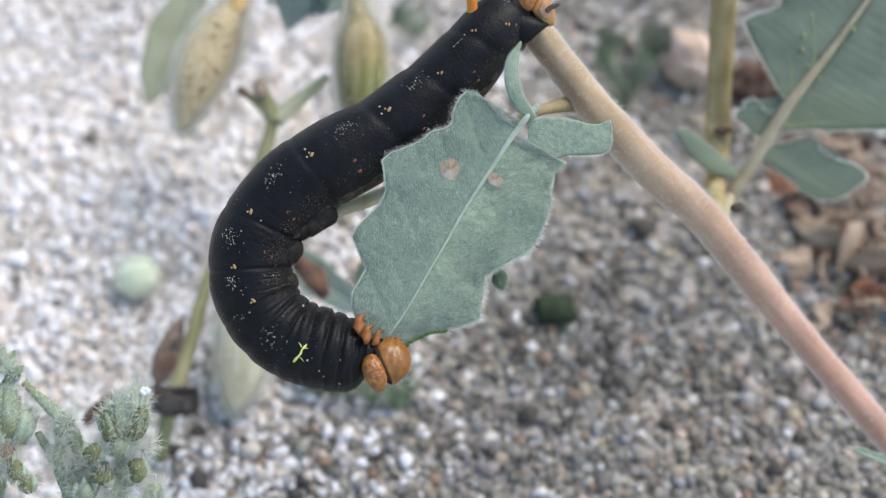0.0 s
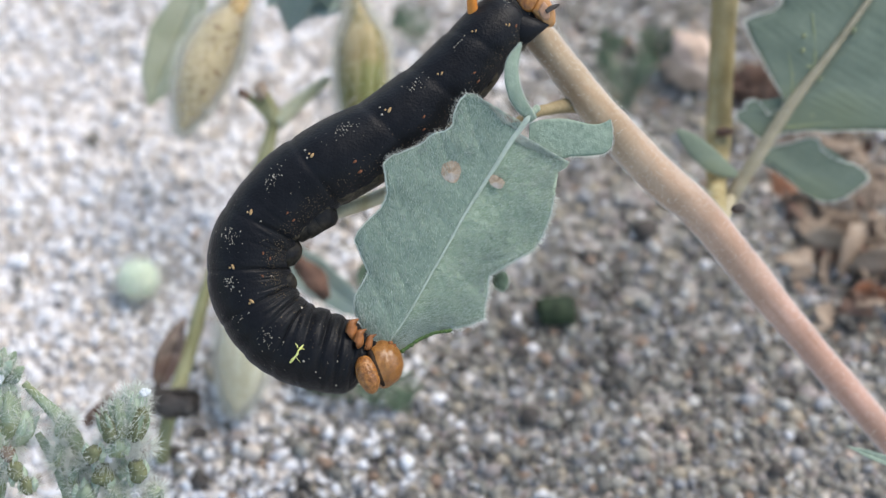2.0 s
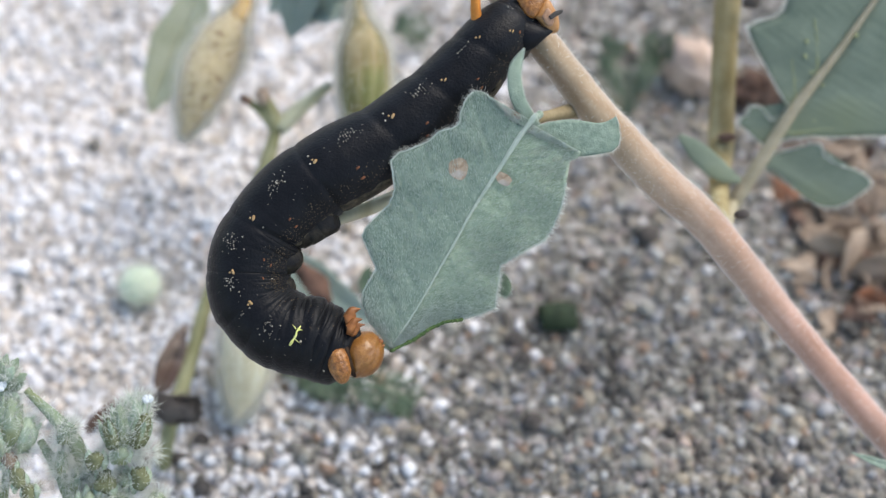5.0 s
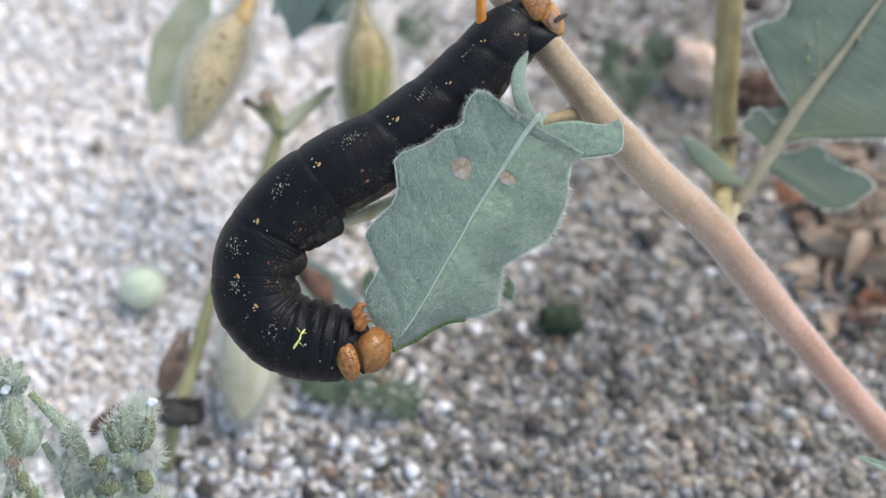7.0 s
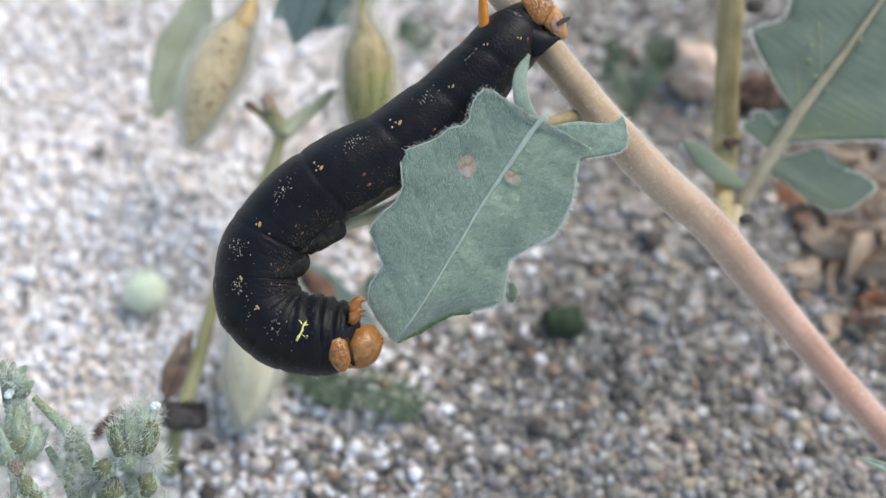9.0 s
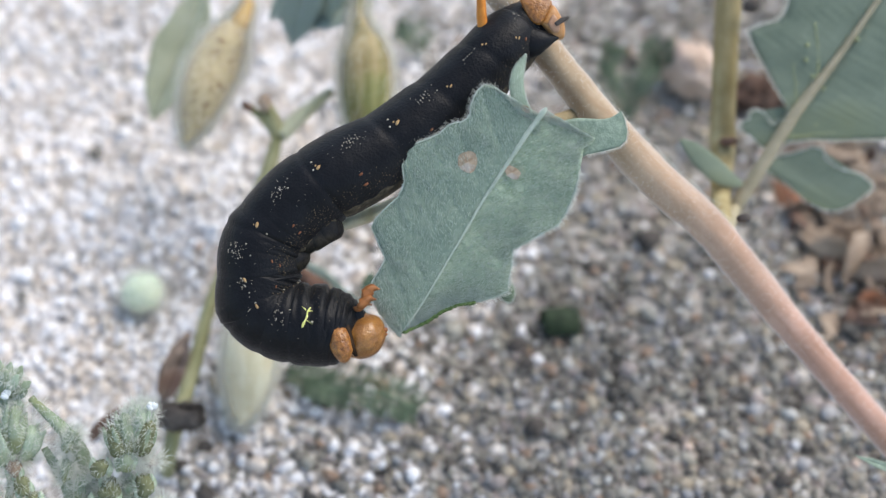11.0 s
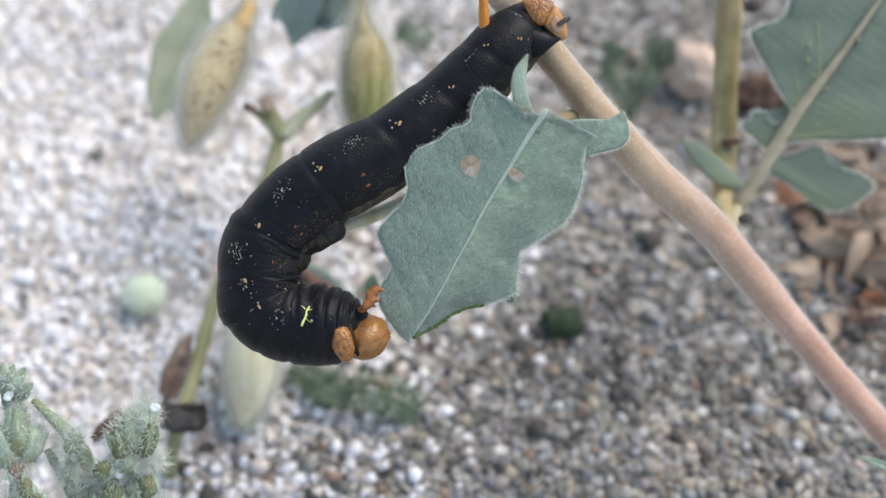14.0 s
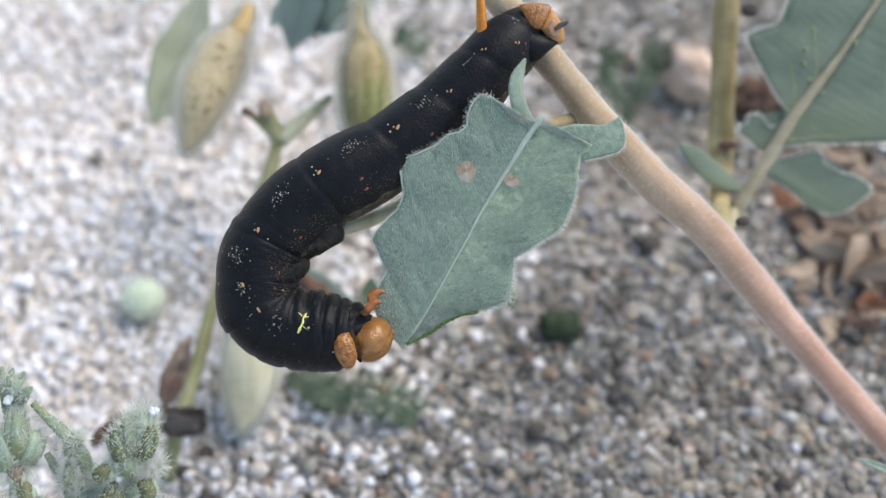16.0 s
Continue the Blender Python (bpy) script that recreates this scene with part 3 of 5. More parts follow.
    # the curled lobe behind the notch; its dark green puts the leaf's shade into colour
    b = tube([(7.55, 97.19, 59.86), (7.85, 96.18, 59.64), (8.09, 95.39, 59.09), (8.19, 94.89, 58.25), (8.04, 94.67, 57.85)], [0.4, 0.9, 1.1, 0.85, 0.2], 18, 8, 0.3, 0.6)
    lobe = part("curled_lobe", b, M_WEED, plant, "shaded curled lobe behind the leaf")
    bm = bmesh.new()
    for v in lobe.data.vertices:
        spike(bm, v.co / MM + HOME[lobe], v.normal + Vector([rnd.gauss(0, 0.4) for _ in range(3)]), rnd.uniform(0.2, 0.6), 0.016, rnd.uniform(-1, 1))
    part("hairs", bm, M_FELT, lobe, "fine pale hairs", kind="stuff")
    # the ear by the stalk, half rolled
    em = Matrix.Translation(TOWARD * -2.1) @ plane_at((11.67, 107.89, 79.19), (23.11, 107.25, 76.91))
    bl, line = blade([(0.0, 0.0), (1.22, 0.6), (3.08, 1.09), (4.99, 1.34), (6.96, 1.22), (8.54, 1.11), (9.88, 1.42), (11.08, 2.18)], [(0.0, 0.0), (0.3, -3.2), (2.2, -4.9), (4.0, -4.9), (5.2, -4.2), (6.2, -3.65), (8.51, -3.25), (10.76, -2.7), (11.62, -1.85), (11.78, -0.5), (11.52, 1.01), (11.08, 2.18)], em, 0.0, 0.45, 150, 12, 0.12, 0.03, 33.0)
    lobe = part("ear_lobe", bl, M_LEAF, leaf, "half-rolled ear of the leaf", (11.67, 107.89, 79.19))
    part("hairs", fringe(line[74:], 5, 0.6, 0.018, rnd), M_HAIR, lobe, "white edge hairs", kind="stuff")
    # the chewed rim
    rim = [p + TOWARD * 0.2 + n * 0.12 for p, n in cut[-52:]]
    part("chewed_rim", tube(rim, [0.12] + [0.25 + 0.14 * noise.noise((k * 0.9, 3, 1)) for k in range(len(rim) - 2)] + [0.15], 6, 2, 0.5), M_BITE, half, "dark green chewed rim")
    return leaf, half, lobe


leaf, leaf_half, ear_lobe = front_leaf()


# ---- the caterpillar ----
SPINE = [(*p, r) for p, r in zip([(12.51, 129.19, 79.83), (9.77, 126.87, 79.42), (6.25, 123.28, 78.74), (0.48, 117.82, 75.53), (-7.7, 111.67, 72.44), (-15.39, 107.4, 70.67), (-20.05, 104.94, 68.95), (-23.68, 101.84, 66.78), (-26.12, 98.41, 64.38), (-26.68, 95.31, 62.21), (-26.28, 92.79, 60.44), (-24.78, 90.27, 58.67), (-21.62, 87.68, 56.86), (-17.48, 86.32, 55.91), (-13.46, 85.42, 55.28), (-9.94, 84.64, 54.74)],
                                 [3.09, 4.2, 4.8, 5.19, 5.56, 5.88, 5.96, 5.93, 6.0, 5.96, 5.88, 5.83, 5.82, 5.85, 5.36, 4.2])]
LINE = smooth_line(SPINE, 24)
# where one ring of the body ends and the next begins
CUTS = [0, 26, 54, 76, 97, 130, 178, 216, 254, 274, 290, 306, 320, 333, 346, 360]
# the folds behind the head: ring, depth as a share of the radius, width in rings, slant
FOLDS = [(262, 0.035, 2.2, 3), (269, 0.03, 1.6, 4), (281, 0.05, 2.0, 5), (288, 0.03, 1.4, 5), (297, 0.075, 2.2, 6), (303, 0.045, 1.6, 5), (309, 0.08, 2.2, 4), (315, 0.05, 1.8, 5),
         (320, 0.09, 2.2, 4), (327, 0.075, 2.0, 3), (333, 0.095, 2.2, 4), (340, 0.085, 2.0, 2), (347, 0.1, 2.0, 2), (353, 0.06, 1.8, 2)]
caterpillar = thing("caterpillar", (11.93, 128.46, 78.09), "large black caterpillar with amber head and cream speckles", "caterpillar")


def furrow(k, q):
    """How deep the skin is folded at ring k and angle q, as a share of the radius."""
    near = max(0.0, math.sin(q))
    low = min(max((q - 1.2) / 1.2, 0), 1) if q < math.pi else 0.5
    d = 0.0
    for c in CUTS[1:-1]:
        u = k - c - 3 * math.cos(q)
        d += (0.026 if c < 150 else 0.02 + 0.07 * low) * math.exp(-(u / (1.7 if c < 150 else 2.0)) ** 2)
        if 150 < c < 260:
            for e in (-9, -5, 5, 9, 14):
                d += 0.035 * low * (0.4 + noise.noise((c + e, q * 1.5, 2))) * math.exp(-((u - e - 3 * (low - 0.5)) / 1.5) ** 2)
    for c, deep, wide, slant in FOLDS:
        u = k - c - slant * math.cos(q) + 3.4 * noise.noise((c * 0.7, q * 1.6, 5))
        d += 0.52 * deep * (0.2 + 0.8 * near) * max(0.1, 0.7 + 1.5 * noise.noise((c * 1.3, q * 2.2, 8))) * (math.exp(-(u / wide) ** 2) - 0.35 * math.exp(-((u - 2.4 * wide) / wide) ** 2))
    return d


def skin_radius(k, q):
    """The radius at ring k and angle q, as a share of the body's radius there."""
    j = max(i for i in range(len(CUTS) - 1) if CUTS[i] <= max(k, 0))
    u = (k - CUTS[j]) / (CUTS[j + 1] - CUTS[j])
    plump = (0.034 if j < 5 else 0.012) * math.sin(math.pi * min(max(u, 0), 1))
    fine = 0.006 * noise.noise((k * 0.3, math.cos(q) * 3, math.sin(q) * 3)) + 0.012 * noise.noise((k * 0.06, math.cos(q), math.sin(q)))
    return 1 + plump + fine - furrow(k, q) - 0.04 * max(0, -math.cos(q))


def body():
    made = []
    for j, (a, b) in enumerate(zip(CUTS, CUTS[1:])):
        lo, hi = max(0, a - 7), min(len(LINE) - 1, b + 7)
        line = LINE[lo:hi + 1]

        def shape(i, q):
            k = lo + i
            out = max(0, a - k, k - b) / 7
            f = skin_radius(k, q) - 0.1 * out ** 1.5
            if k > 346:
                f *= math.sqrt(max(0.05, 1 - ((k - 346) / 14.5) ** 2))
            if k < 10:
                f *= math.sqrt(max(0.05, 1 - ((10 - k) / 10.5) ** 2))
            r = line[i][3]
            return r * f * math.cos(q), r * f * math.sin(q)

        bm = bmesh.new()
        rings(bm, [l[:3] for l in line], 72, shape)
        mid = LINE[(a + b) // 2][:3]
        made.append((part("body_segment", bm, M_SKIN, caterpillar, "", mid), (a + b) // 2))
    return made


segments = body()


def ring_point(k, q, out=1.0):
    """A point of the skin: ring k of the body line, angle q from the back (0) to the near flank (pi/2), and the way out."""
    c, a, b = LINE[k], LINE[max(k - 1, 0)], LINE[min(k + 1, len(LINE) - 1)]
    t = (Vector(b[:3]) - Vector(a[:3])).normalized()
    up = (TOWARD - t * TOWARD.dot(t)).normalized()
    side = t.cross(up)
    way = side * math.cos(q) + up * math.sin(q)
    return Vector(c[:3]) + way * c[3] * (skin_radius(k, q) + out - 1 + 0.012), way, t


def markings():
    rnd = random.Random(11)
    owner = lambda k: next(seg for (seg, mid), a, b in zip(segments, CUTS, CUTS[1:]) if k < b)
    grains_of, low_of = {}, {}

    def dot(store, k, q, size):
        k = min(max(int(round(k)), 2), 352)
        p, way, t = ring_point(k, q, 0.988)
        bm = store.setdefault(owner(k), bmesh.new())
        ball(bm, p, way, 0.12, size, 7, 4, 0.6, k + q * 9)

    # one cluster of cream grains on the upper flank of each ring of the body
    for k, q, dk, dq, n in ((33, 1.2, 5, 0.15, 14), (62, 1.1, 5, 0.05, 14), (81, 1.12, 5, 0.13, 30), (110, 1.1, 6, 0.11, 40), (152, 1.12, 9, 0.1, 44), (194, 1.12, 7, 0.17, 40), (229, 1.27, 9, 0.15, 36), (283, 1.4, 13, 0.14, 40), (258, 1.3, 4, 0.2, 8)):
        for _ in range(n):
            u = rnd.gauss(0, 0.6)
            dot(grains_of, k + u * dk * 0.75, q + rnd.gauss(0, 0.85) * dq + u * 0.03, rnd.choice((0.09, 0.11, 0.14, 0.2)))
    for _ in range(120):
        dot(grains_of, rnd.uniform(20, 345), rnd.uniform(0.3, 2.3), rnd.uniform(0.05, 0.1))
    for k, q in ((95, 1.03), (96, 1.23), (128, 1.06), (129, 1.26), (176, 1.59), (225, 2.24), (284, 2.6), (206, 0.49), (227, 0.47), (320, 1.1), (324, 0.95), (310, 1.3), (334, 1.5), (338, 0.8)):
        dot(grains_of, k, q, rnd.uniform(0.22, 0.34))
    # dull speckling low on the flank
    for _ in range(950):
        k = rnd.uniform(24, 262)
        dot(low_of, k, rnd.gauss(2.3, 0.17), rnd.uniform(0.06, 0.17))
    for _ in range(60):
        dot(low_of, rnd.uniform(262, 345), rnd.gauss(2.2, 0.3), rnd.uniform(0.08, 0.22))
    for seg, bm in low_of.items():
        part("flank_speckling", bm, M_FLANK, seg, "dull tan flank speckles", kind="stuff")
    for seg, bm in grains_of.items():
        part("speckling", bm, M_SPECK, seg, "cream speckles", kind="stuff")
    # one larger spot before each crease, and rusty ones low on the flank
    for k, q, w in ((52, 1.24, 0.45), (41, 1.8, 0.55), (73, 1.38, 0.6), (93, 1.25, 0.95), (126, 1.27, 0.85), (175, 1.28, 0.85), (214, 1.32, 0.8), (250, 1.62, 0.8)):
        bm = bmesh.new()
        p, way, t = ring_point(k, q, 0.985)
        ball(bm, p, t + way.cross(t) * 0.5, w * 0.95, w * 0.5, 14, 8, 0.9, k)
        p, way, t = ring_point(k + 1, q - 0.07, 0.985)
        ball(bm, p, way, 0.16, 0.34, 9, 4, 0.9, k + 3)
        part("side_spot", bm, M_SPOT_PALE, owner(k), "cream-orange side spot")
    for k, q, w in ((64, 1.99, 0.5), (65, 2.25, 0.6), (86, 1.91, 0.6), (88, 2.18, 0.55), (113, 1.88, 0.62), (113, 2.16, 0.75), (161, 1.96, 0.5), (162, 2.2, 0.55), (198, 1.97, 0.5), (203, 2.17, 0.5), (224, 2.01, 0.5), (38, 1.95, 0.55)):
        bm = bmesh.new()
        p, way, t = ring_point(k, q, 0.985)
        ball(bm, p, t + way.cross(t) * rnd.uniform(-0.6, 0.6), w, w * 0.55, 11, 6, 0.9, k)
        part("side_spot", bm, M_SPOT, owner(k), "rusty flank spot")
    for (seg, mid), a, b in list(zip(segments, CUTS, CUTS[1:]))[1:6]:
        bm = bmesh.new()
        rows = []
        for k in range(a, b + 1, 2):
            rows.append([bm.verts.new(ring_point(k, 2.55 + 0.1 * j + 0.15 * noise.noise((k * 0.2, j, 1)), (0.998 if 0 < j < 9 and a + 2 < k < b - 2 else 0.95) + 0.012 * noise.noise((k * 0.4, j * 0.8, 7)))[0]) for j in range(10)])
        for r0, r1 in zip(rows, rows[1:]):
            for j in range(9):
                bm.faces.new((r0[j], r0[j + 1], r1[j + 1], r1[j]))
        part("belly", bm, M_BELLY, seg, "mottled dark brown belly")
    bm = bmesh.new()
    for path, thick in ((((306, 1.66), (305, 1.58), (304, 1.5), (304, 1.42), (303, 1.34), (302, 1.26), (301, 1.17)), (0.05, 0.14, 0.1, 0.16, 0.12, 0.2, 0.14)), (((304, 1.53), (306, 1.56), (308, 1.57)), (0.1, 0.07, 0.03)), (((303, 1.56), (302, 1.6), (300, 1.64)), (0.09, 0.07, 0.03)), (((303, 1.36), (305, 1.31), (308, 1.24)), (0.08, 0.05, 0.02))):
        tube([ring_point(k, q, 1.006)[0] for k, q in path], thick, 8, 5, 0.5, 1.0, bm, path[0][0])
    part("yellow_flake", bm, M_YELLOW, owner(303), "pale yellow flake stuck to the skin")


markings()


def head_end():
    mid = Vector((-7.38, 84.35, 55.70))
    axis = UP - RIGHT * 0.08
    bm = ball(bmesh.new(), mid, axis, 6.7, 5.85, 56, 36, 0.05, 2)
    # the two lobes of the capsule meet in a shallow groove that forks round a smooth face
    for v in bm.verts:
        d = v.co - mid
        d += TOWARD * 0.2 * d.dot(TOWARD)
        v.co = mid + d
        x, y = d.dot(RIGHT), d.dot(UP)
        if d.dot(TOWARD) > 0:
            fork = abs(x - 0.75) - max(0.0, 0.85 - abs(y - 0.5) * 0.45)
            v.co -= d.normalized() * (0.22 * math.exp(-(fork / 0.16) ** 2) + 0.25 * math.exp(-((y + 2.7) / 0.4) ** 2) * 0.3)
    head = part("head", bm, M_HEAD, caterpillar, "amber-brown glossy head capsule", (-7.26, 85.29, 55.19))
    for at, l, w in (((-6.5, 86.3, 57.9), 1.0, 0.8), ((-5.9, 86.1, 57.7), 0.9, 0.6)):
        b = ball(bmesh.new(), at, UP + RIGHT * 0.5, l, w, 10, 8, 0.3, at[0])
        part("mouthpart", b, M_LEG, head, "small amber mouthpart")
    bm = bmesh.new()
    ball(bm, (-9.3, 81.75, 56.80), UP * 1.0 - RIGHT * 0.36, 5.3, 3.1, 72, 44, 0.08, 3)
    for v in bm.verts:
        v.co += TOWARD * (0.8 + 0.05 * noise.noise(v.co * 2.2) + 0.07 * noise.noise(v.co * 4.0))
    collar = part("collar_plate", bm, M_COLLAR, caterpillar, "amber wrinkled plate behind the head", (-9.13, 82.37, 55.59))
    part("neck_band", tube([(-9.1, 84.3, 58.6), (-8.6, 82.74, 58.2), (-7.9, 81.2, 57.3), (-7.1, 80.5, 55.9)], [0.4, 0.62, 0.55, 0.2], 14, 8, 0.15), M_BAND, collar, "dark brown band behind the head")
    bm = bmesh.new()
    ball(bm, (-9.82, 85.02, 55.97), RIGHT + UP * 0.3, 5.6, 5.9, 28, 18, 0.25, 5)
    neck = part("neck", bm, M_SKIN, caterpillar, "black folded neck", (-9.15, 84.64, 54.74))
    legs = []
    for p, big, lean in (((-11.48, 86.88, 61.19), 0.55, 0.1), ((-10.53, 85.61, 60.91), 0.48, 0.25), ((-9.28, 85.75, 59.78), 0.36, 0.3)):
        p = Vector(p)
        b = tube([p - UP * 2.0 * big - RIGHT * 0.3, p - UP * 0.8, p + UP * 0.8 * big + RIGHT * lean, p + UP * 1.6 * big + RIGHT * (lean + 0.4), p + UP * 2.2 * big + RIGHT * (lean + 0.9)], [1.3 * big, 1.55 * big, 1.2 * big, 0.6 * big, 0.06], 14, 6, 0.2)
        legs.append(part("true_leg", b, M_LEG, caterpillar, "orange hooked leg", p))
    return head, collar, neck, legs


head, collar, neck, legs = head_end()


def rear_end():
    b = tube([(4.6, 124.03, 81.09), (4.15, 125.11, 83.07), (3.9, 127.08, 85.67), (3.4, 128.75, 89.28)], [0.85, 0.75, 0.6, 0.08], 12, 8, 0.12)
    part("horn", b, M_HORN, segments[0][0], "bright orange tail horn")
    b = tube([(9.42, 124.88, 80.47), (10.96, 123.51, 80.73), (12.74, 123.34, 81.22), (14.85, 123.96, 81.05)], [3.0, 2.5, 1.35, 0.15], 20, 8, 0.12, 0.7)
    part("anal_proleg", b, M_SKIN, segments[0][0], "black hind proleg on the stem")
    def plate(outline, thick, ridges=0.0):
        """A domed plate with ridges, from its outline."""
        bm = bmesh.new()
        pts = [Vector(p[:3]) for p in smooth_line(outline + outline[:1], 5)][:-1]
        mid = sum(pts, Vector()) / len(pts)
        loops = []
        for f, h in ((1.0, -thick), (1.0, 0.0), (0.85, 0.35 * thick), (0.55, 0.6 * thick), (0.25, 0.7 * thick)):
            loops.append([bm.verts.new(mid.lerp(p, f) + TOWARD * (h + ridges * math.sin(9 * (p - mid).dot(RIGHT) * f) * (f < 1))) for p in pts])
        for r0, r1 in zip(loops, loops[1:]):
            for k in range(len(pts)):
                j = (k + 1) % len(pts)
                bm.faces.new((r0[k], r0[j], r1[j], r1[k]))
        bm.faces.new(loops[-1])
        bmesh.ops.recalc_face_normals(bm, faces=bm.faces)
        return bm

    part("anal_plate", plate([(9.42, 128.01, 84.49), (11.70, 128.05, 84.77), (13.84, 127.67, 84.49), (13.34, 126.15, 83.80), (12.31, 124.85, 82.89), (10.89, 125.31, 83.21)], 0.7, 0.06), M_COLLAR, segments[0][0], "amber plate over the tail end")
    clasp = part("clasper", plate([(12.42, 125.15, 82.61), (13.15, 126.72, 83.47), (14.11, 127.59, 83.83), (15.07, 126.48, 83.05), (15.72, 125.46, 82.09), (15.66, 124.17, 80.95), (14.29, 123.90, 81.00), (13.38, 124.52, 81.92)], 1.0), M_CLASP, segments[0][0], "amber and pink clasper gripping the stem")
    part("pad", plate([(13.24, 124.71, 83.03), (14.04, 125.81, 83.69), (14.84, 124.98, 82.98), (14.85, 124.10, 82.12), (13.97, 123.95, 82.26)], 0.35), M_PAD, clasp, "pinkish pad")
    part("spine", tube([(14.34, 124.55, 82.97), (15.13, 125.01, 83.28), (15.84, 125.26, 83.47), (16.24, 125.46, 83.6)], [0.3, 0.4, 0.28, 0.05], 10, 5, 0.2), M_DARK, clasp, "short dark spine")
    # the blunt feet under the middle of the body
    for k, lines, radii in ((160, [[(-19.59, 104.05, 68.94), (-18.02, 102.31, 67.72), (-16.84, 100.83, 66.68), (-16.4, 100.2, 66.2)], [(-20.6, 103.2, 68.4), (-19.2, 101.5, 67.2), (-18.1, 100.2, 66.3), (-17.6, 99.6, 65.8)], [(-21.56, 102.44, 67.81), (-20.38, 100.83, 66.68), (-19.36, 99.74, 65.91), (-18.89, 99.16, 65.51)]], [2.9, 2.6, 2.1, 1.2]),
                            (200, [[(-24.32, 98.25, 64.88), (-22.35, 97.42, 64.29), (-20.85, 96.64, 63.75), (-20.22, 96.25, 63.48)]], [2.7, 2.5, 1.9, 0.8]),
                            (232, [[(-24.08, 93.42, 61.49), (-22.19, 93.55, 61.58), (-21.01, 93.23, 61.36), (-20.46, 93.03, 61.22)]], [2.1, 1.9, 1.3, 0.5])):
        bm = bmesh.new()
        for line in lines:
            tube([Vector(p) + (RIGHT * 0.4 - UP * 0.6 if k == 160 else RIGHT * 0.2 - UP * 0.2) for p in line], radii, 24, 10, 0.2, 1.0, bm, k)
        part("proleg", bm, M_PROLEG, next(seg for (seg, mid), b in zip(segments, CUTS[1:]) if k < b), "blunt black proleg")


rear_end()


# ---- hanging pods and leaves behind ----
def pods():
    b = tube([(-37.43, 171.67, 43.65), (-38.84, 168.32, 42.52), (-40.79, 164.39, 40.99), (-43.0, 160.85, 38.51), (-45.12, 155.93, 36.29), (-47.0, 151.63, 33.28), (-48.47, 147.78, 31.19)], [0.9, 1.4, 3.6, 4.6, 4.3, 2.8, 0.4], 22, 8, 0.08)
    pod = part("seed_pod", b, M_POD, plant, "hanging plump tan downy seed pod with brown specks")
    part("pod_neck", tube([(-37.21, 172.19, 44.01), (-37.62, 169.41, 43.77), (-38.6, 167.21, 42.72), (-39.07, 166.49, 41.98)], [1.0, 1.3, 1.9, 1.6], 14, 6, 0.1), M_NECK, pod, "orange-tan neck of the pod")
    b = tube([(-15.88, 169.36, 46.91), (-16.15, 166.42, 45.46), (-15.81, 163.66, 44.14), (-15.15, 160.15, 42.3), (-14.8, 156.4, 40.28), (-14.77, 152.24, 37.98), (-15.05, 148.1, 35.69), (-15.25, 145.57, 33.92)], [0.7, 0.9, 1.9, 3.9, 4.6, 4.5, 3.3, 1.2], 22, 8, 0.06)
    part("seed_pod", b, M_POD_GREEN, plant, "hanging green and tan streaked seed pod")
    b = tube([(-38.06, 133.25, 22.85), (-35.70, 127.68, 22.61), (-35.58, 122.37, 21.33), (-35.79, 118.20, 18.42), (-35.95, 113.72, 14.06), (-36.53, 110.04, 10.26), (-37.31, 106.31, 6.43), (-37.93, 103.36, 4.36)], [0.6, 0.7, 1.1, 3.1, 4.4, 4.4, 2.8, 0.5], 20, 8, 0.06)
    part("seed_pod", b, M_POD_PALE, plant, "hanging pale cream seed pod")

    rnd = random.Random(17)
    for pod in [o for o in plant.children if o.name.startswith("seed_pod")]:
        bm = bmesh.new()
        for v in pod.data.vertices:
            for _ in range(1 if v.normal.dot(TOWARD) > 0.45 else 9):
                spike(bm, v.co / MM + HOME[pod] + Vector([rnd.gauss(0, 0.3) for _ in range(3)]), v.normal + Vector([rnd.gauss(0, 0.12) for _ in range(3)]), rnd.uniform(0.9, 2.4), 0.04, rnd.uniform(-1, 1))
        part("down", bm, M_DOWN, pod, "white down", kind="stuff")


pods()


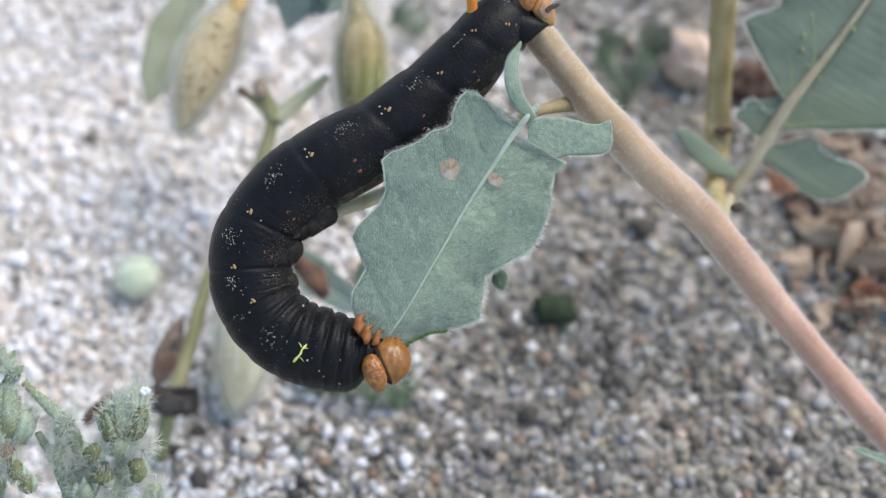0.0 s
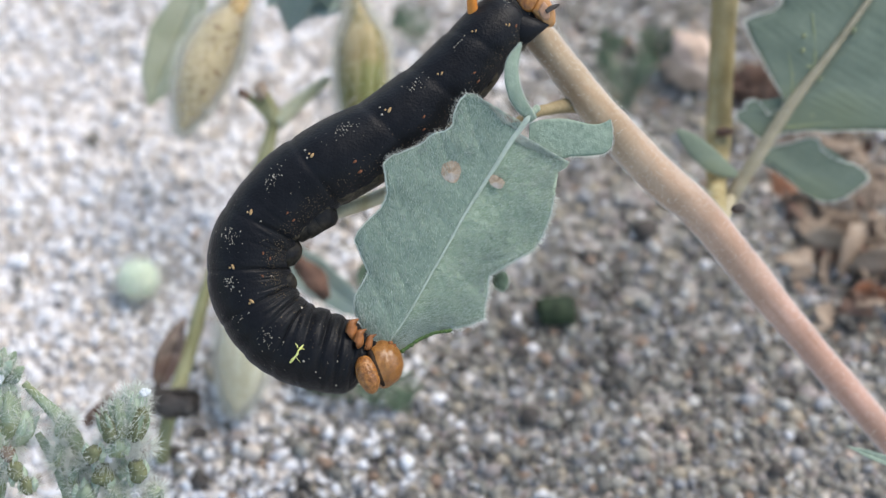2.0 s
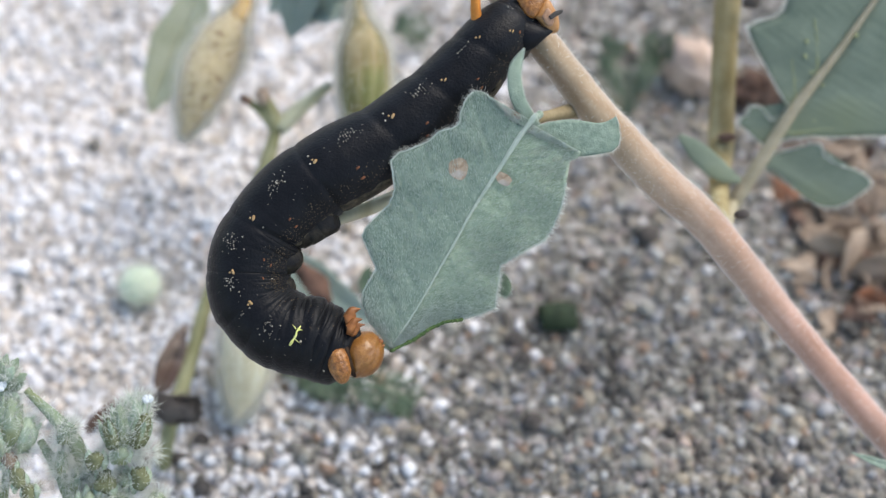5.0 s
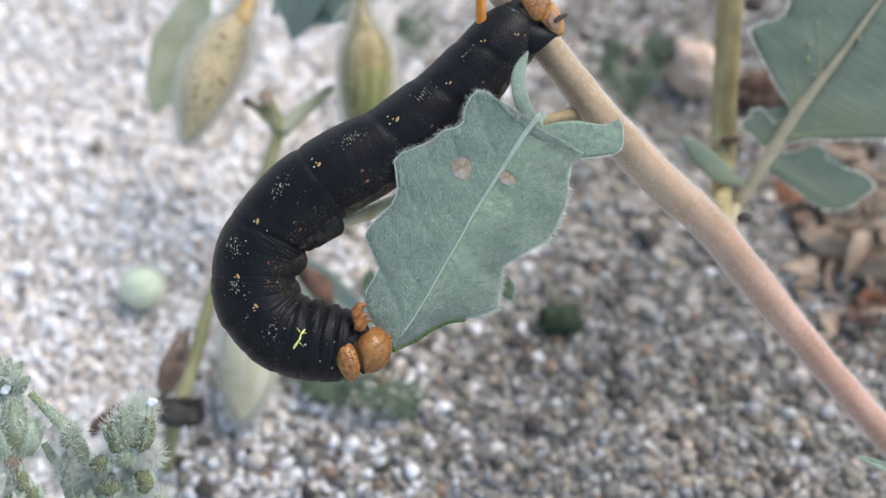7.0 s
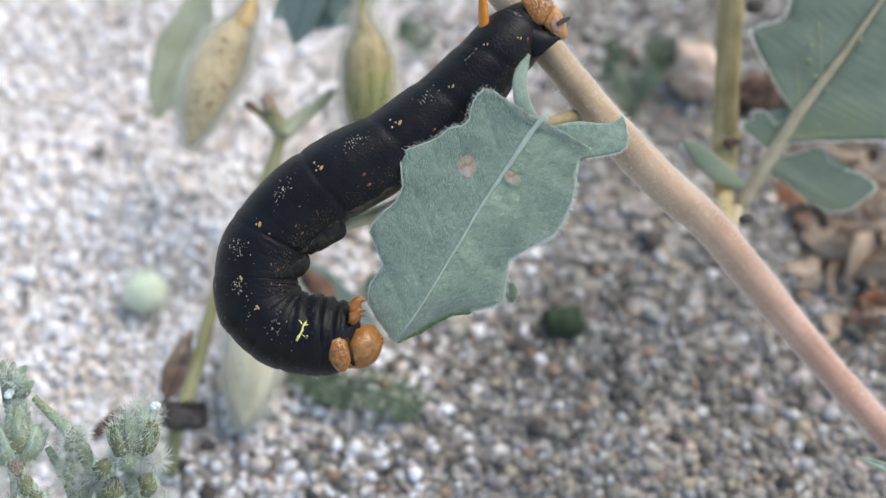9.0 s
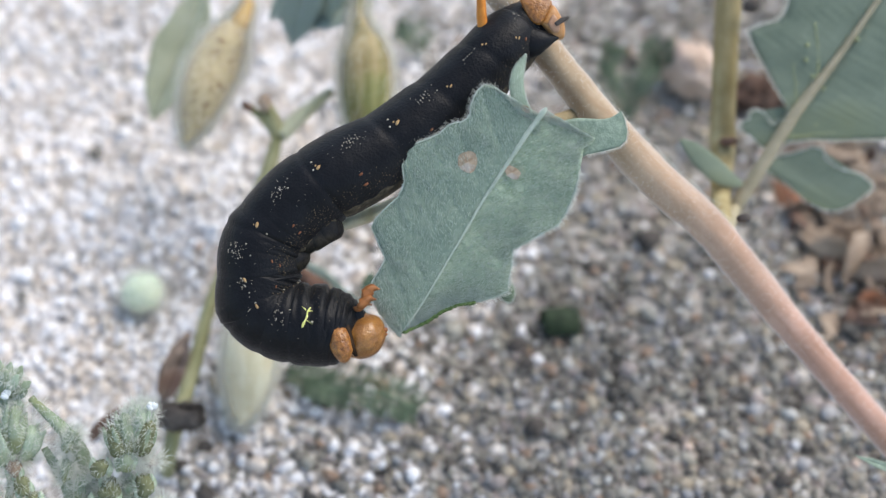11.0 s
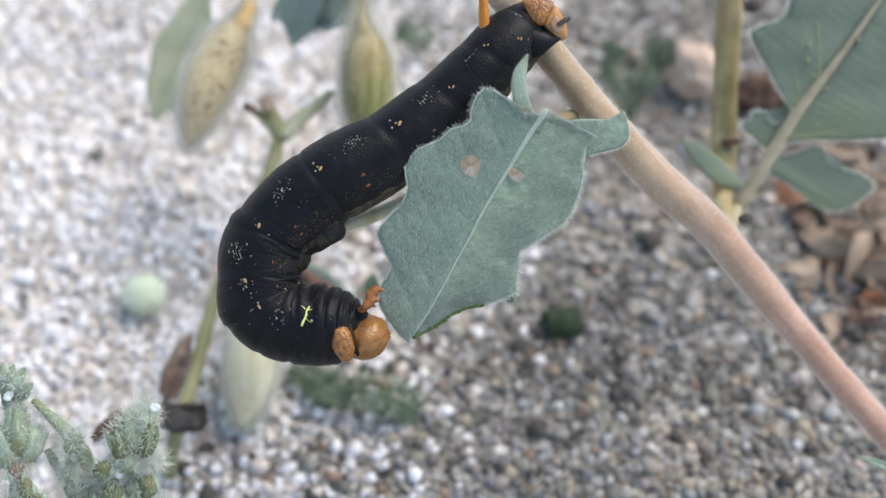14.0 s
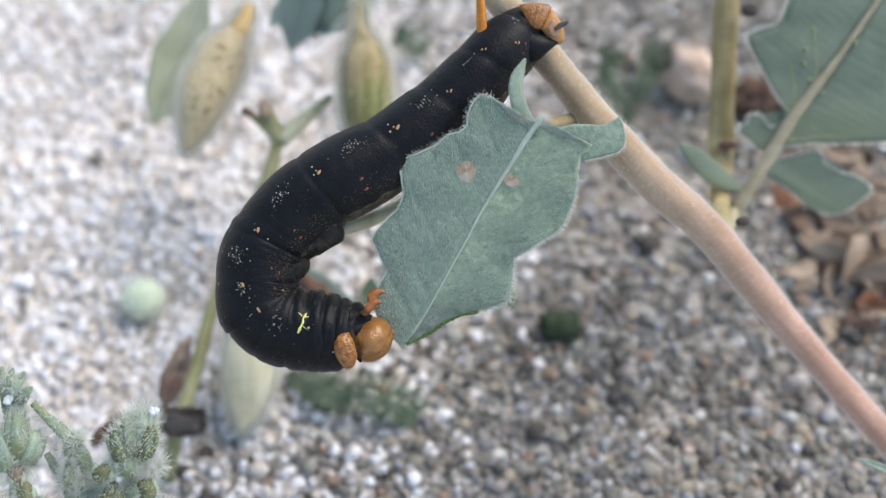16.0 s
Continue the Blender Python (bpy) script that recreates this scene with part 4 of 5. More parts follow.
def back_leaves():
    rnd = random.Random(8)
    # the broad leaf beside the upright stem
    m = plane_at((49.33, 127.72, 36.07), (69.73, 148.26, 62.66))
    rib = [(0.0, -0.0), (9.67, 0.36), (19.13, 0.7), (29.46, 0.15), (39.31, -0.0), (46.17, 0.04)]
    bl, line = blade(rib, [(0.0, -0.0), (5.09, 0.28), (9.91, 0.52), (13.15, 0.6), (16.0, 0.7), (18.3, 1.2), (19.2, 2.8), (21.5, 7.1), (23.1, 9.9), (24.9, 13.3), (26.2, 14.8), (27.9, 13.7), (29.9, 11.8), (31.5, 11.4), (33.7, 12.1), (39.4, 13.0), (45.0, 8.0), (46.17, 0.04)], m, 0.05, 0.4, 200, 8, 0.3, 0.1, 12.0)
    big = part("leaf", bl, M_LEAF_BACK, plant, "broad grey-green lobed leaf with straw midrib")
    part("hairs", fringe(line, 6, 1.2, 0.038, rnd), M_HAIR, big, kind="stuff")
    br, line = blade(rib, [(0.0, -0.0), (5.45, -0.28), (9.79, -0.3), (13.32, -0.5), (14.9, -1.6), (15.4, -2.6), (16.4, -3.7), (18.3, -6.8), (20.9, -10.6), (23.3, -14.3), (27.0, -19.0), (36.0, -18.0), (43.0, -9.02), (46.17, 0.04)], m, 0.05, 0.4, 200, 8, 0.3, 0.1, 15.0)
    half = part("leaf_half", br, M_LEAF_BACK, big)
    part("hairs", fringe(line, 6, 1.2, 0.038, rnd), M_HAIR, half, kind="stuff")
    part("midrib", tube([m @ Vector((a, b, 0.3)) for a, b in rib], [1.25, 1.2, 1.0, 0.65, 0.45, 0.35], 10, 6), M_RIB_TAN, big, "straw-coloured midrib")
    for outline, seed in (([(12.5, -0.3), (11.5, 1.5), (11.5, 2.9), (11.9, 4.9), (12.1, 6.7), (13.3, 7.0), (14.2, 6.3), (15.0, 6.8), (15.9, 6.0), (16.1, 4.8), (15.4, 3.6), (15.3, 2.7), (16.5, 2.2), (18.1, 1.8), (19.5, 1.8), (19.0, 0.0), (16.0, -0.3)], 3.0),
                          ([(10.5, -0.2), (11.2, -1.4), (12.2, -2.2), (13.0, -3.1), (14.3, -4.1), (15.7, -5.4), (16.0, -6.7), (15.0, -7.9), (14.8, -9.4), (15.1, -11.8), (15.9, -14.0), (15.7, -16.1), (15.2, -17.1), (13.7, -16.9), (11.6, -16.2), (10.1, -15.5), (8.7, -14.2), (7.9, -12.5), (7.6, -9.9), (7.9, -7.4), (8.4, -5.2), (8.5, -2.8), (8.3, -1.1), (8.2, -0.2)], 6.0)):
        bl, line = lamina(outline, m @ Matrix.Translation((0, 0, -0.35)), 0.3, seed)
        lobe = part("lobe", bl, M_LEAF_BACK, big, smooth=False)
        part("hairs", fringe(line, 5, 1.1, 0.036, rnd), M_HAIR, lobe, kind="stuff")
    for at, w in (((59.07, 141.07, 52.86), 2.2), ((60.94, 141.51, 54.03), 1.6), ((59.90, 144.69, 58.20), 0.9), ((59.80, 143.12, 56.37), 0.8), ((62.83, 139.81, 52.83), 1.4), ((62.02, 135.99, 48.09), 1.7), ((57.98, 139.86, 51.40), 1.3), ((67.66, 144.45, 59.74), 0.8)):
        bm = ball(bmesh.new(), Vector(at) - TOWARD * 0.3, TOWARD, 0.75, w * 0.7, 14, 6, 1.4, w)
        part("leaf_spot", bm, M_LEAF_SPOT, big, "yellowish spot")
    for line in ([(17.0, 0.6), (20.5, 1.7), (24.0, 4.4), (27.6, 7.6)], [(15.0, -0.6), (16.4, -2.6), (18.2, -4.6), (20.6, -8.0)], [(24.5, 0.6), (28.0, 2.4), (33.0, 6.5)]):
        part("side_vein", tube([m @ Vector((a, b, 0.12 + 0.05 * abs(b))) for a, b in line], [0.26, 0.18, 0.12, 0.06][:len(line)], 8, 6, 0.3), M_LEAF_SPOT, big, "yellowish side vein")
    # small leaf on the upright stem
    b = tube([(38.83, 132.88, 48.23), (41.38, 131.50, 46.65), (44.81, 129.66, 44.14), (47.91, 129.20, 41.99), (49.97, 129.28, 40.82)], [0.4, 1.5, 1.9, 1.2, 0.5], 18, 8, 0.08, 0.22)
    part("leaflet", b, M_LEAF_BACK, plant)
    # upright crescent leaflet at the front leaf's foot
    b = tube([(12.26, 109.01, 77.90), (11.46, 109.50, 78.73), (10.30, 110.61, 79.76), (9.48, 112.44, 80.79), (9.29, 114.93, 81.56), (9.81, 117.15, 81.89), (10.65, 119.25, 82.14)], [0.55, 0.75, 0.95, 1.02, 0.95, 0.7, 0.1], 20, 10, 0.06, 0.25)
    crescent = part("leaflet", b, M_LEAF, plant, "upright felted leaflet")
    bm = bmesh.new()
    for v in crescent.data.vertices:
        for _ in range(2):
            spike(bm, v.co / MM + HOME[crescent], v.normal + Vector([rnd.gauss(0, 0.4) for _ in range(3)]), rnd.uniform(0.15, 0.35), 0.015, rnd.uniform(-1, 1))
    part("hairs", bm, M_FELT, crescent, "fine pale hairs", kind="stuff")
    # hanging leaves at the top and a sliver near the stem's foot
    for a, t, w, mat, lab in (((-45.45, 177.27, 43.91), (-57.41, 158.07, 25.58), 5.2, M_PALE_GREEN, "narrow hanging green leaf"), ((-12.17, 171.4, 47.12), (-26.13, 165.81, 43.21), 3.6, M_LEAF_TOP, "hanging leaf tip"), ((-23.5, 172.69, 48.02), (-33.3, 167.58, 43.23), 2.6, M_LEAF_TOP, "hanging leaf tip"), ((-22.15, 170.85, 62.61), (-29.47, 165.60, 38.17), 4.4, M_LEAF_TOP, "hanging leaf tip"), ((-17.60, 165.40, 67.33), (-25.31, 168.60, 39.06), 4.5, M_LEAF_TOP, "hanging leaf tip"),
                              ((78.53, 80.26, 24.81), (58.67, 78.68, 40.79), 0.8, M_LEAF, "felted leaf sliver"),
                              ((-36.09, 133.15, 20.34), (-13.01, 118.97, 10.41), 3.6, M_LEAF_TOP, "pale narrow leaf"), ((-14.84, 120.66, 16.48), (-13.95, 125.58, 21.14), 1.6, M_WEED, "small dark leaflet")):
        m = plane_at(a, t)
        n = (Vector(t) - Vector(a)).length
        for sgn in (1, -1):
            bl, line = blade([(0, 0), (n * 0.5, 0), (n, 0)], [(0, 0.1 * sgn), (n * 0.2, 0.6 * w * sgn), (n * 0.5, w * sgn), (n * 0.8, 0.7 * w * sgn), (n, 0)], m, 0.25, 0.3, 40, 6, 0.3, 0.08, n)
            part("leaflet", bl, mat, plant, lab)


back_leaves()


# ---- the slender plant behind the caterpillar ----
def slender():
    s = thing("slender_plant", (-51.27, 93.64, 0.00), "slender green plant with a withered brown leaf", "plant")
    part("stem", tube([(-52.03, 95.02, -3.00), (-49.11, 97.24, 8.62), (-47.38, 106.54, 10.25), (-45.35, 114.24, 13.20), (-43.27, 122.48, 16.53), (-38.02, 134.27, 22.35), (-33.78, 142.61, 26.96), (-31.48, 149.05, 31.47)], [1.4, 1.3, 1.4, 1.3, 1.2, 1.2, 1.4, 1.1], 12, 8), M_STALK_GREEN, s)
    for a, b, c, r, mat in (((-31.48, 149.05, 31.47), (-33.32, 150.53, 33.73), (-37.02, 152.42, 36.27), 1.1, M_STALK_GREEN), ((-31.48, 149.05, 31.47), (-32.28, 150.96, 34.03), (-33.49, 153.27, 36.87), 1.5, M_STALK_GREEN), ((-31.06, 149.05, 31.47), (-27.29, 152.73, 32.83), (-21.59, 157.31, 34.81), 1.6, M_PALE_GREEN)):
        part("twiglet", tube([a, b, c], [r, r * 0.9, r * 0.5], 10, 6), mat, s)
    b = ball(bmesh.new(), (-33.54, 151.91, 37.13), UP, 3.4, 2.6, 12, 8, 0.4, 2)
    part("bud", b, M_TAN, s, "pinkish bud")
    b = ball(bmesh.new(), (-36.81, 152.25, 36.15), UP + RIGHT * -1, 2.6, 1.6, 10, 8, 0.4, 5)
    part("bud", b, M_BROWN, s, "brown withered bud")
    b = tube([(-27.91, 126.42, 21.73), (-25.65, 124.49, 20.38), (-23.39, 122.31, 18.85), (-21.14, 119.62, 16.97)], [0.7, 1.6, 2.0, 0.9], 16, 8, 0.35, 0.7)
    part("withered_leaf", b, M_RED_BROWN, s, "rolled reddish-brown dry leaf")
    m = plane_at((-46.67, 115.70, 16.67), (-52.22, 105.83, 7.31))
    for sgn in (1, -1):
        bl, line = blade([(0, 0), (7, 0.3), (14, 0)], [(0, 0.3 * sgn), (4, 1.8 * sgn), (8, 2.2 * sgn), (12, 1.7 * sgn), (14, 0)], m, 0.7, 0.8, 40, 6, 0.4, 0.3, 40)
        part("withered_leaf", bl, M_WITHERED, s, "curled withered brown leaf")

    part("dead_stub", tube([(-53.78, 100.08, 15.49), (-50.11, 99.13, 16.05), (-46.21, 98.97, 15.94), (-43.2, 98.97, 15.94), (-42.3, 98.97, 15.94)], [1.5, 2.0, 2.3, 1.9, 0.9], 22, 14, 0.35), M_DARK, s, "short dark broken stub")
    frayed = bmesh.new()
    rnd = random.Random(4)
    for _ in range(600):
        at = Vector((-51.81, 98.82, 17.05)).lerp(Vector((-42.69, 98.50, 16.83)), rnd.random() ** 0.6) + UP * rnd.uniform(-1.9, 1.9)
        spike(frayed, at, RIGHT * rnd.uniform(0.3, 1) + UP * rnd.gauss(0, 0.7) + TOWARD * rnd.uniform(-0.2, 0.8), rnd.uniform(0.9, 3.4), 0.09, rnd.uniform(-1, 1))
    part("fraying", frayed, M_DARK, s, "frayed end of the stub", kind="stuff")
    part("dead_stub", tube([(-62.40, 96.85, 12.01), (-60.43, 98.46, 13.14), (-57.48, 100.31, 14.44), (-53.29, 100.24, 15.61)], [0.8, 1.3, 1.1, 1.2], 10, 6, 0.2), M_BROWN, s, "reddish-brown dry stub")


slender()


# ---- hairy herb ----
def herb():
    rnd = random.Random(21)
    h = thing("hairy_herb", (-65.36, 79.77, 0.00), "small grey-green herb covered in white bristles", "plant")
    hair = bmesh.new()

    def bristle(at, r, count, long=2.6, lift=0.4, fine=1.0):
        for _ in range(count):
            d = Vector([rnd.gauss(0, 1) for _ in range(3)]).normalized()
            spike(hair, Vector(at) + d * r * 0.9, d + UP * lift, rnd.uniform(0.35, 1.0) * long, rnd.uniform(0.02, 0.042) * fine, rnd.uniform(-1.5, 1.5))

    def bud(at, way, length, width, mat, count=230):
        """A soft pointed calyx wrapped in a few narrow sepals."""
        way_n = Vector(way).normalized()
        x = way_n.orthogonal().normalized()
        y = way_n.cross(x)
        core = tube([Vector(at) + way_n * length * f for f in (-0.5, -0.3, 0.0, 0.3, 0.48)], [width * q for q in (0.2, 0.42, 0.46, 0.34, 0.1)], 14, 6, 0.45, 1.0, None, at[0])
        calyx = part("calyx", core, mat, h)
        for k in range(5):
            q = 2 * math.pi * (k + rnd.random() * 0.6) / 5
            aside = x * math.cos(q) + y * math.sin(q)
            p = Vector(at) + aside * width * 0.32
            r = rnd.uniform(0.7, 1.2)
            b = tube([p - way_n * length * 0.4, p + aside * width * 0.06, p + way_n * length * 0.25 * r + aside * width * 0.06, p + way_n * length * 0.46 * r + aside * width * rnd.uniform(0.0, 0.2)], [width * 0.08, width * 0.16, width * 0.13, 0.1], 8, 5, 0.45, 0.6)
            part("sepal", b, M_HERB_MID if mat is M_HERB_OLIVE else mat, calyx)
        n = count // 3 if mat is M_HERB_OLIVE else count
        for f in (-0.3, 0.0, 0.3):
            bristle(Vector(at) + way_n * length * f, width * 0.42, n, 2.3, 0.3)
            bristle(Vector(at) + way_n * length * f, width * 0.42, n // 3, 0.9, 0.2, 0.8)

    for pts, r in (([(-46.49, 66.21, 34.51), (-44.91, 70.42, 44.78), (-44.35, 73.62, 50.68), (-43.05, 76.51, 55.14)], 0.55), ([(-55.48, 66.21, 34.51), (-52.71, 69.53, 42.94), (-53.35, 72.15, 48.43), (-55.67, 75.21, 51.79)], 0.8),
                   ([(-50.58, 66.21, 34.51), (-49.74, 71.93, 47.06), (-51.25, 75.33, 53.10), (-56.84, 79.89, 57.51)], 0.9), ([(-65.69, 66.21, 34.51), (-60.76, 70.23, 47.09), (-59.65, 75.08, 52.92), (-60.74, 79.64, 57.34)], 0.6)):
        part("stalk", tube(pts, [r * 0.8, r, r * 1.1, r * 0.55], 12, 8, 0.3), M_HERB_MID, h)
        for p in smooth_line(pts, 50):
            bristle(p, r, 5, 1.5, 0)
    for at, l, w, lean, mat in (((-43.6, 75.5, 55.1), 6.4, 3.2, -0.1, M_HERB_MID), ((-42.0, 76.3, 55.1), 6.4, 3.0, 0.3, M_HERB), ((-42.7, 77.6, 55.5), 4.6, 2.4, 0.15, M_HERB), ((-44.9, 74.6, 55.0), 4.8, 2.8, -0.3, M_HERB_OLIVE), ((-41.11, 74.92, 55.25), 5.2, 2.8, 0.4, M_HERB_OLIVE),
                                ((-41.92, 78.11, 55.04), 4.4, 2.4, 0.5, M_HERB), ((-59.14, 76.19, 54.92), 7.5, 3.6, 0.1, M_HERB_MID), ((-57.64, 75.33, 53.10), 5.5, 3.6, 0.4, M_HERB), ((-60.67, 74.62, 53.82), 6.5, 3.6, -0.2, M_HERB), ((-52.33, 72.36, 51.02), 3.6, 1.9, 0.3, M_HERB_MID), ((-51.40, 75.13, 54.18), 3.6, 2.2, 0.6, M_HERB_MID),
                                ((-50.47, 70.70, 48.64), 4.6, 2.0, 0.1, M_HERB_MID), ((-40.09, 68.31, 45.74), 4.0, 2.6, 0.4, M_HERB_MID), ((-44.89, 67.91, 46.68), 4.6, 2.8, 0, M_HERB_MID)):
        bud(at, UP + RIGHT * lean + TOWARD * 0.2, l, w, mat)
    for at, r, mat in (((-47.20, 71.90, 52.52), 1.3, M_HERB_OLIVE), ((-43.84, 72.58, 53.01), 1.3, M_HERB_MID), ((-41.69, 70.47, 49.69), 1.4, M_HERB_OLIVE), ((-46.55, 70.03, 49.38), 1.6, M_HERB_OLIVE), ((-57.83, 70.04, 50.62), 1.2, M_HERB_OLIVE), ((-58.98, 71.93, 51.93), 1.1, M_TAN), ((-56.30, 68.66, 49.65), 1.1, M_HERB_OLIVE), ((-48.86, 67.82, 47.84), 1.5, M_HERB_MID), ((-43.57, 70.76, 48.68), 1.3, M_HERB_MID)):
        b = ball(bmesh.new(), at, UP + TOWARD * 0.3, r * 2.2, r * 2, 14, 10, 0.45, at[0])
        knob = part("flower_bud", b, mat, h)
        for k in range(3):
            q = rnd.uniform(0, 6.28)
            p = Vector(at) + (RIGHT * math.cos(q) + UP * math.sin(q)) * r * 0.8
            b = tube([p - UP * r, p, p + UP * r * 0.9 + TOWARD * 0.3], [0.2 * r, 0.5 * r, 0.05], 8, 5, 0.25)
            part("sepal", b, M_HERB, knob)
        bristle(at, r, 110, 2.3, 0.2)
        bristle(at, r, 40, 0.9, 0.2, 0.8)
    # a fan of narrow leaves
    foot = Vector((-60.74, 79.64, 57.34))
    for tip in ((-60.60, 83.53, 61.28), (-59.08, 83.34, 61.15), (-57.56, 82.90, 60.84), (-56.42, 81.16, 59.62), (-57.22, 80.65, 58.04), (-59.33, 81.90, 61.36), (-57.81, 81.41, 61.01), (-57.76, 79.02, 56.90)):
        tip = Vector(tip)
        side = (tip - foot).normalized()
        b = tube([foot, foot.lerp(tip, 0.4), foot.lerp(tip, 0.75), tip], [0.35, 0.55, 0.75, 0.15], 10, 6, 0.15, 0.5)
        part("leaflet", b, M_HERB_MID if tip.x % 1 > 0.4 else M_HERB, h)
        bristle(foot.lerp(tip, 0.7), 0.6, 140, 1.6)
    for at in ((-45.39, 74.44, 52.48), (-42.69, 73.81, 52.04), (-49.15, 71.72, 49.35), (-40.77, 73.18, 51.59), (-45.78, 71.92, 50.71), (-45.28, 69.18, 47.57), (-42.18, 68.54, 47.12), (-58.88, 73.81, 52.04), (-60.80, 70.66, 49.83)):
        bristle(at, 1.2, 360, 2.6, 0.1, 0.85)
    part("bristles", hair, M_HAIR, h, "white bristly hairs", kind="stuff")
    for at, turn in (((-40.12, 78.23, 57.57), 0.3), ((-59.43, 79.42, 59.01), 1.0)):
        for k in range(4):
            q = turn + 0.9 * k
            out = RIGHT * math.cos(q) + UP * math.sin(q)
            b = ball(bmesh.new(), Vector(at) + out * 0.3 + TOWARD * 0.1 * k, out + UP * 0.8, 1.1, 0.75, 8, 6, 0.35, q)
            part("petal", b, M_PETAL, h, "tiny white petal")


herb()


# ---- things lying on the sand ----
def lying():
    b = tube([(18.52, 125.86, 3.00), (18.96, 125.86, 3.00), (22.01, 125.67, 3.10), (24.86, 125.60, 3.00), (25.30, 125.60, 3.00)], [2.0, 2.6, 2.75, 2.6, 2.0], 14, 5, 0.2)
    tagged(part("pellet", b, M_PELLET), "dark green dropping on the sand", "dropping")
    b = ball(bmesh.new(), (-60.06, 132.70, 4.00), UP, 7.8, 8.0, 20, 14, 0.12, 3)
    bud = tagged(part("round_bud", b, M_BUD), "pale round downy bud lying on sand", "bud")
    rnd = random.Random(19)
    bm = bmesh.new()
    for v in bud.data.vertices:
        for _ in range(3):
            spike(bm, v.co / MM + HOME[bud], v.normal + Vector([rnd.gauss(0, 0.6) for _ in range(3)]), rnd.uniform(0.6, 2.6), 0.045, rnd.uniform(-1, 1))
    part("down", bm, M_DOWN, bud, "white down", kind="stuff")
    b = ball(bmesh.new(), (55.49, 189.80, 5.00), RIGHT + UP, 11, 14, 20, 14, 0.6, 6)
    tagged(part("stone", b, M_STONE), "pinkish rounded stone on the sand", "stone")
    b = ball(bmesh.new(), (69.61, 184.51, 3.00), RIGHT, 14, 9, 28, 20, 1.1, 8)
    tagged(part("bark_piece", b, M_BROWN), "dark brown piece of dry bark", "bark")
    for at, size in (((-44.83, 100.11, 1.50), 3.4), ((-43.59, 90.85, 1.30), 3.6), ((-48.34, 96.42, 1.20), 3.2), ((41.03, 145.81, 2.00), 5.0), ((15.75, 103.73, 1.40), 4.4), ((14.66, 116.95, 1.40), 3.8), ((13.19, 121.34, 1.40), 3.6), ((26.40, 115.09, 1.40), 3.0), ((59.50, 93.09, 1.20), 3.0)):
        b = ball(bmesh.new(), at, RIGHT + UP * 0.4, size, size * 0.85, 12, 8, 0.35, at[0])
        tagged(part("pebble", b, M_DARK), "small dark pebble on the sand", "pebble", "dark pebbles")
    # bigger pale pebbles
    rnd = random.Random(31)
    for _ in range(100):
        y = rnd.uniform(80, 245)
        x = rnd.uniform(-1, 1) * (50 + y * 0.27)
        size = rnd.uniform(1.5, 2.6)
        b = ball(bmesh.new(), (x, y, uneven(x, y) + size * 0.25), (rnd.gauss(0, 1), rnd.gauss(0, 1), 0.2), size, size * rnd.uniform(0.7, 1), 10, 6, 0.4, x)
        tagged(part("pebble", b, rnd.choice((M_PALE, M_STONE, M_GREY, M_PALE))), "small pale rounded pebble on the sand", "pebble", "pale pebbles")


M_PALE = surface("pale_pebble", (0.36, 0.32, 0.27), (0.52, 0.47, 0.41), 400, 0.75, 0.4, spec=0.1, pieces=0.2)
M_GREY = surface("grey_pebble", (0.18, 0.17, 0.17), (0.32, 0.31, 0.31), 400, 0.7, 0.4, pieces=0.4)
lying()


def litter():
    """Dry leaf scraps heaped on the sand."""
    rnd = random.Random(41)
    for k in range(95):
        at = Vector(rnd.choice(((87.09, 168.32, 1.00), (87.43, 142.98, 1.00), (80.76, 147.25, 1.00), (84.92, 133.35, 1.00), (87.41, 157.54, 1.00)))) + Vector((rnd.gauss(-2, 7), rnd.gauss(0, 9), 0))
        at.z = uneven(at.x, at.y) + rnd.uniform(0.8, 3.5)
        way = Vector((rnd.gauss(0, 1), rnd.gauss(0, 1), rnd.gauss(0, 0.25))).normalized()
        n, w = rnd.uniform(5, 11), rnd.uniform(2.4, 5.2)
        m = plane_at(at - way * n / 2, at + way * n / 2, rnd.uniform(-40, 40))
        bl, line = blade([(0, 0), (n / 2, 0.2), (n, 0)], [(0, w * 0.4), (n * 0.3, w), (n * 0.7, w * 0.8), (n, 0)], m, 0.5, 1.2, 20, 4, 0.25, 0.8, k)
        tagged(part("dry_leaf", bl, M_RUST if k % 24 == 0 else (M_BROWN if k % 4 == 0 else M_TAN)), "brown curled dry leaf scrap on sand", "dry leaf", "leaf litter")


    # rust-coloured and broad tan scraps beside the stem's foot
    for at, turn, n, w, mat, lab in (((81.5, 129.5, 3.0), 0.5, 9, 2.6, M_RUST, "rust-orange dry leaf scrap on sand"), ((84.5, 128.5, 3.5), -0.3, 9, 2.2, M_RUST, "rust-orange dry leaf scrap on sand"), ((82.0, 139.5, 4.0), 0.9, 14, 5.5, M_TAN, "broad tan dry leaf on sand"), ((85.0, 135.5, 4.5), 0.1, 12, 4.5, M_TAN, "broad tan dry leaf on sand"), ((77.5, 141.5, 3.0), -0.4, 11, 4.0, M_TAN, "broad tan dry leaf on sand")):
        way = Vector((math.cos(turn), math.sin(turn), 0.1))
        at = Vector(at)
        m = plane_at(at - way * n / 2, at + way * n / 2, 15)
        bl, line = blade([(0, 0), (n / 2, -0.5 * w), (n, 0)], [(0, 0.3), (n * 0.25, 0.8 * w), (n * 0.6, w), (n * 0.85, 0.5 * w), (n, 0)], m, 0.3, 1.2, 28, 5, 0.3, 0.5, n + w)
        tagged(part("dry_leaf", bl, mat), lab, "dry leaf", "leaf litter")


litter()


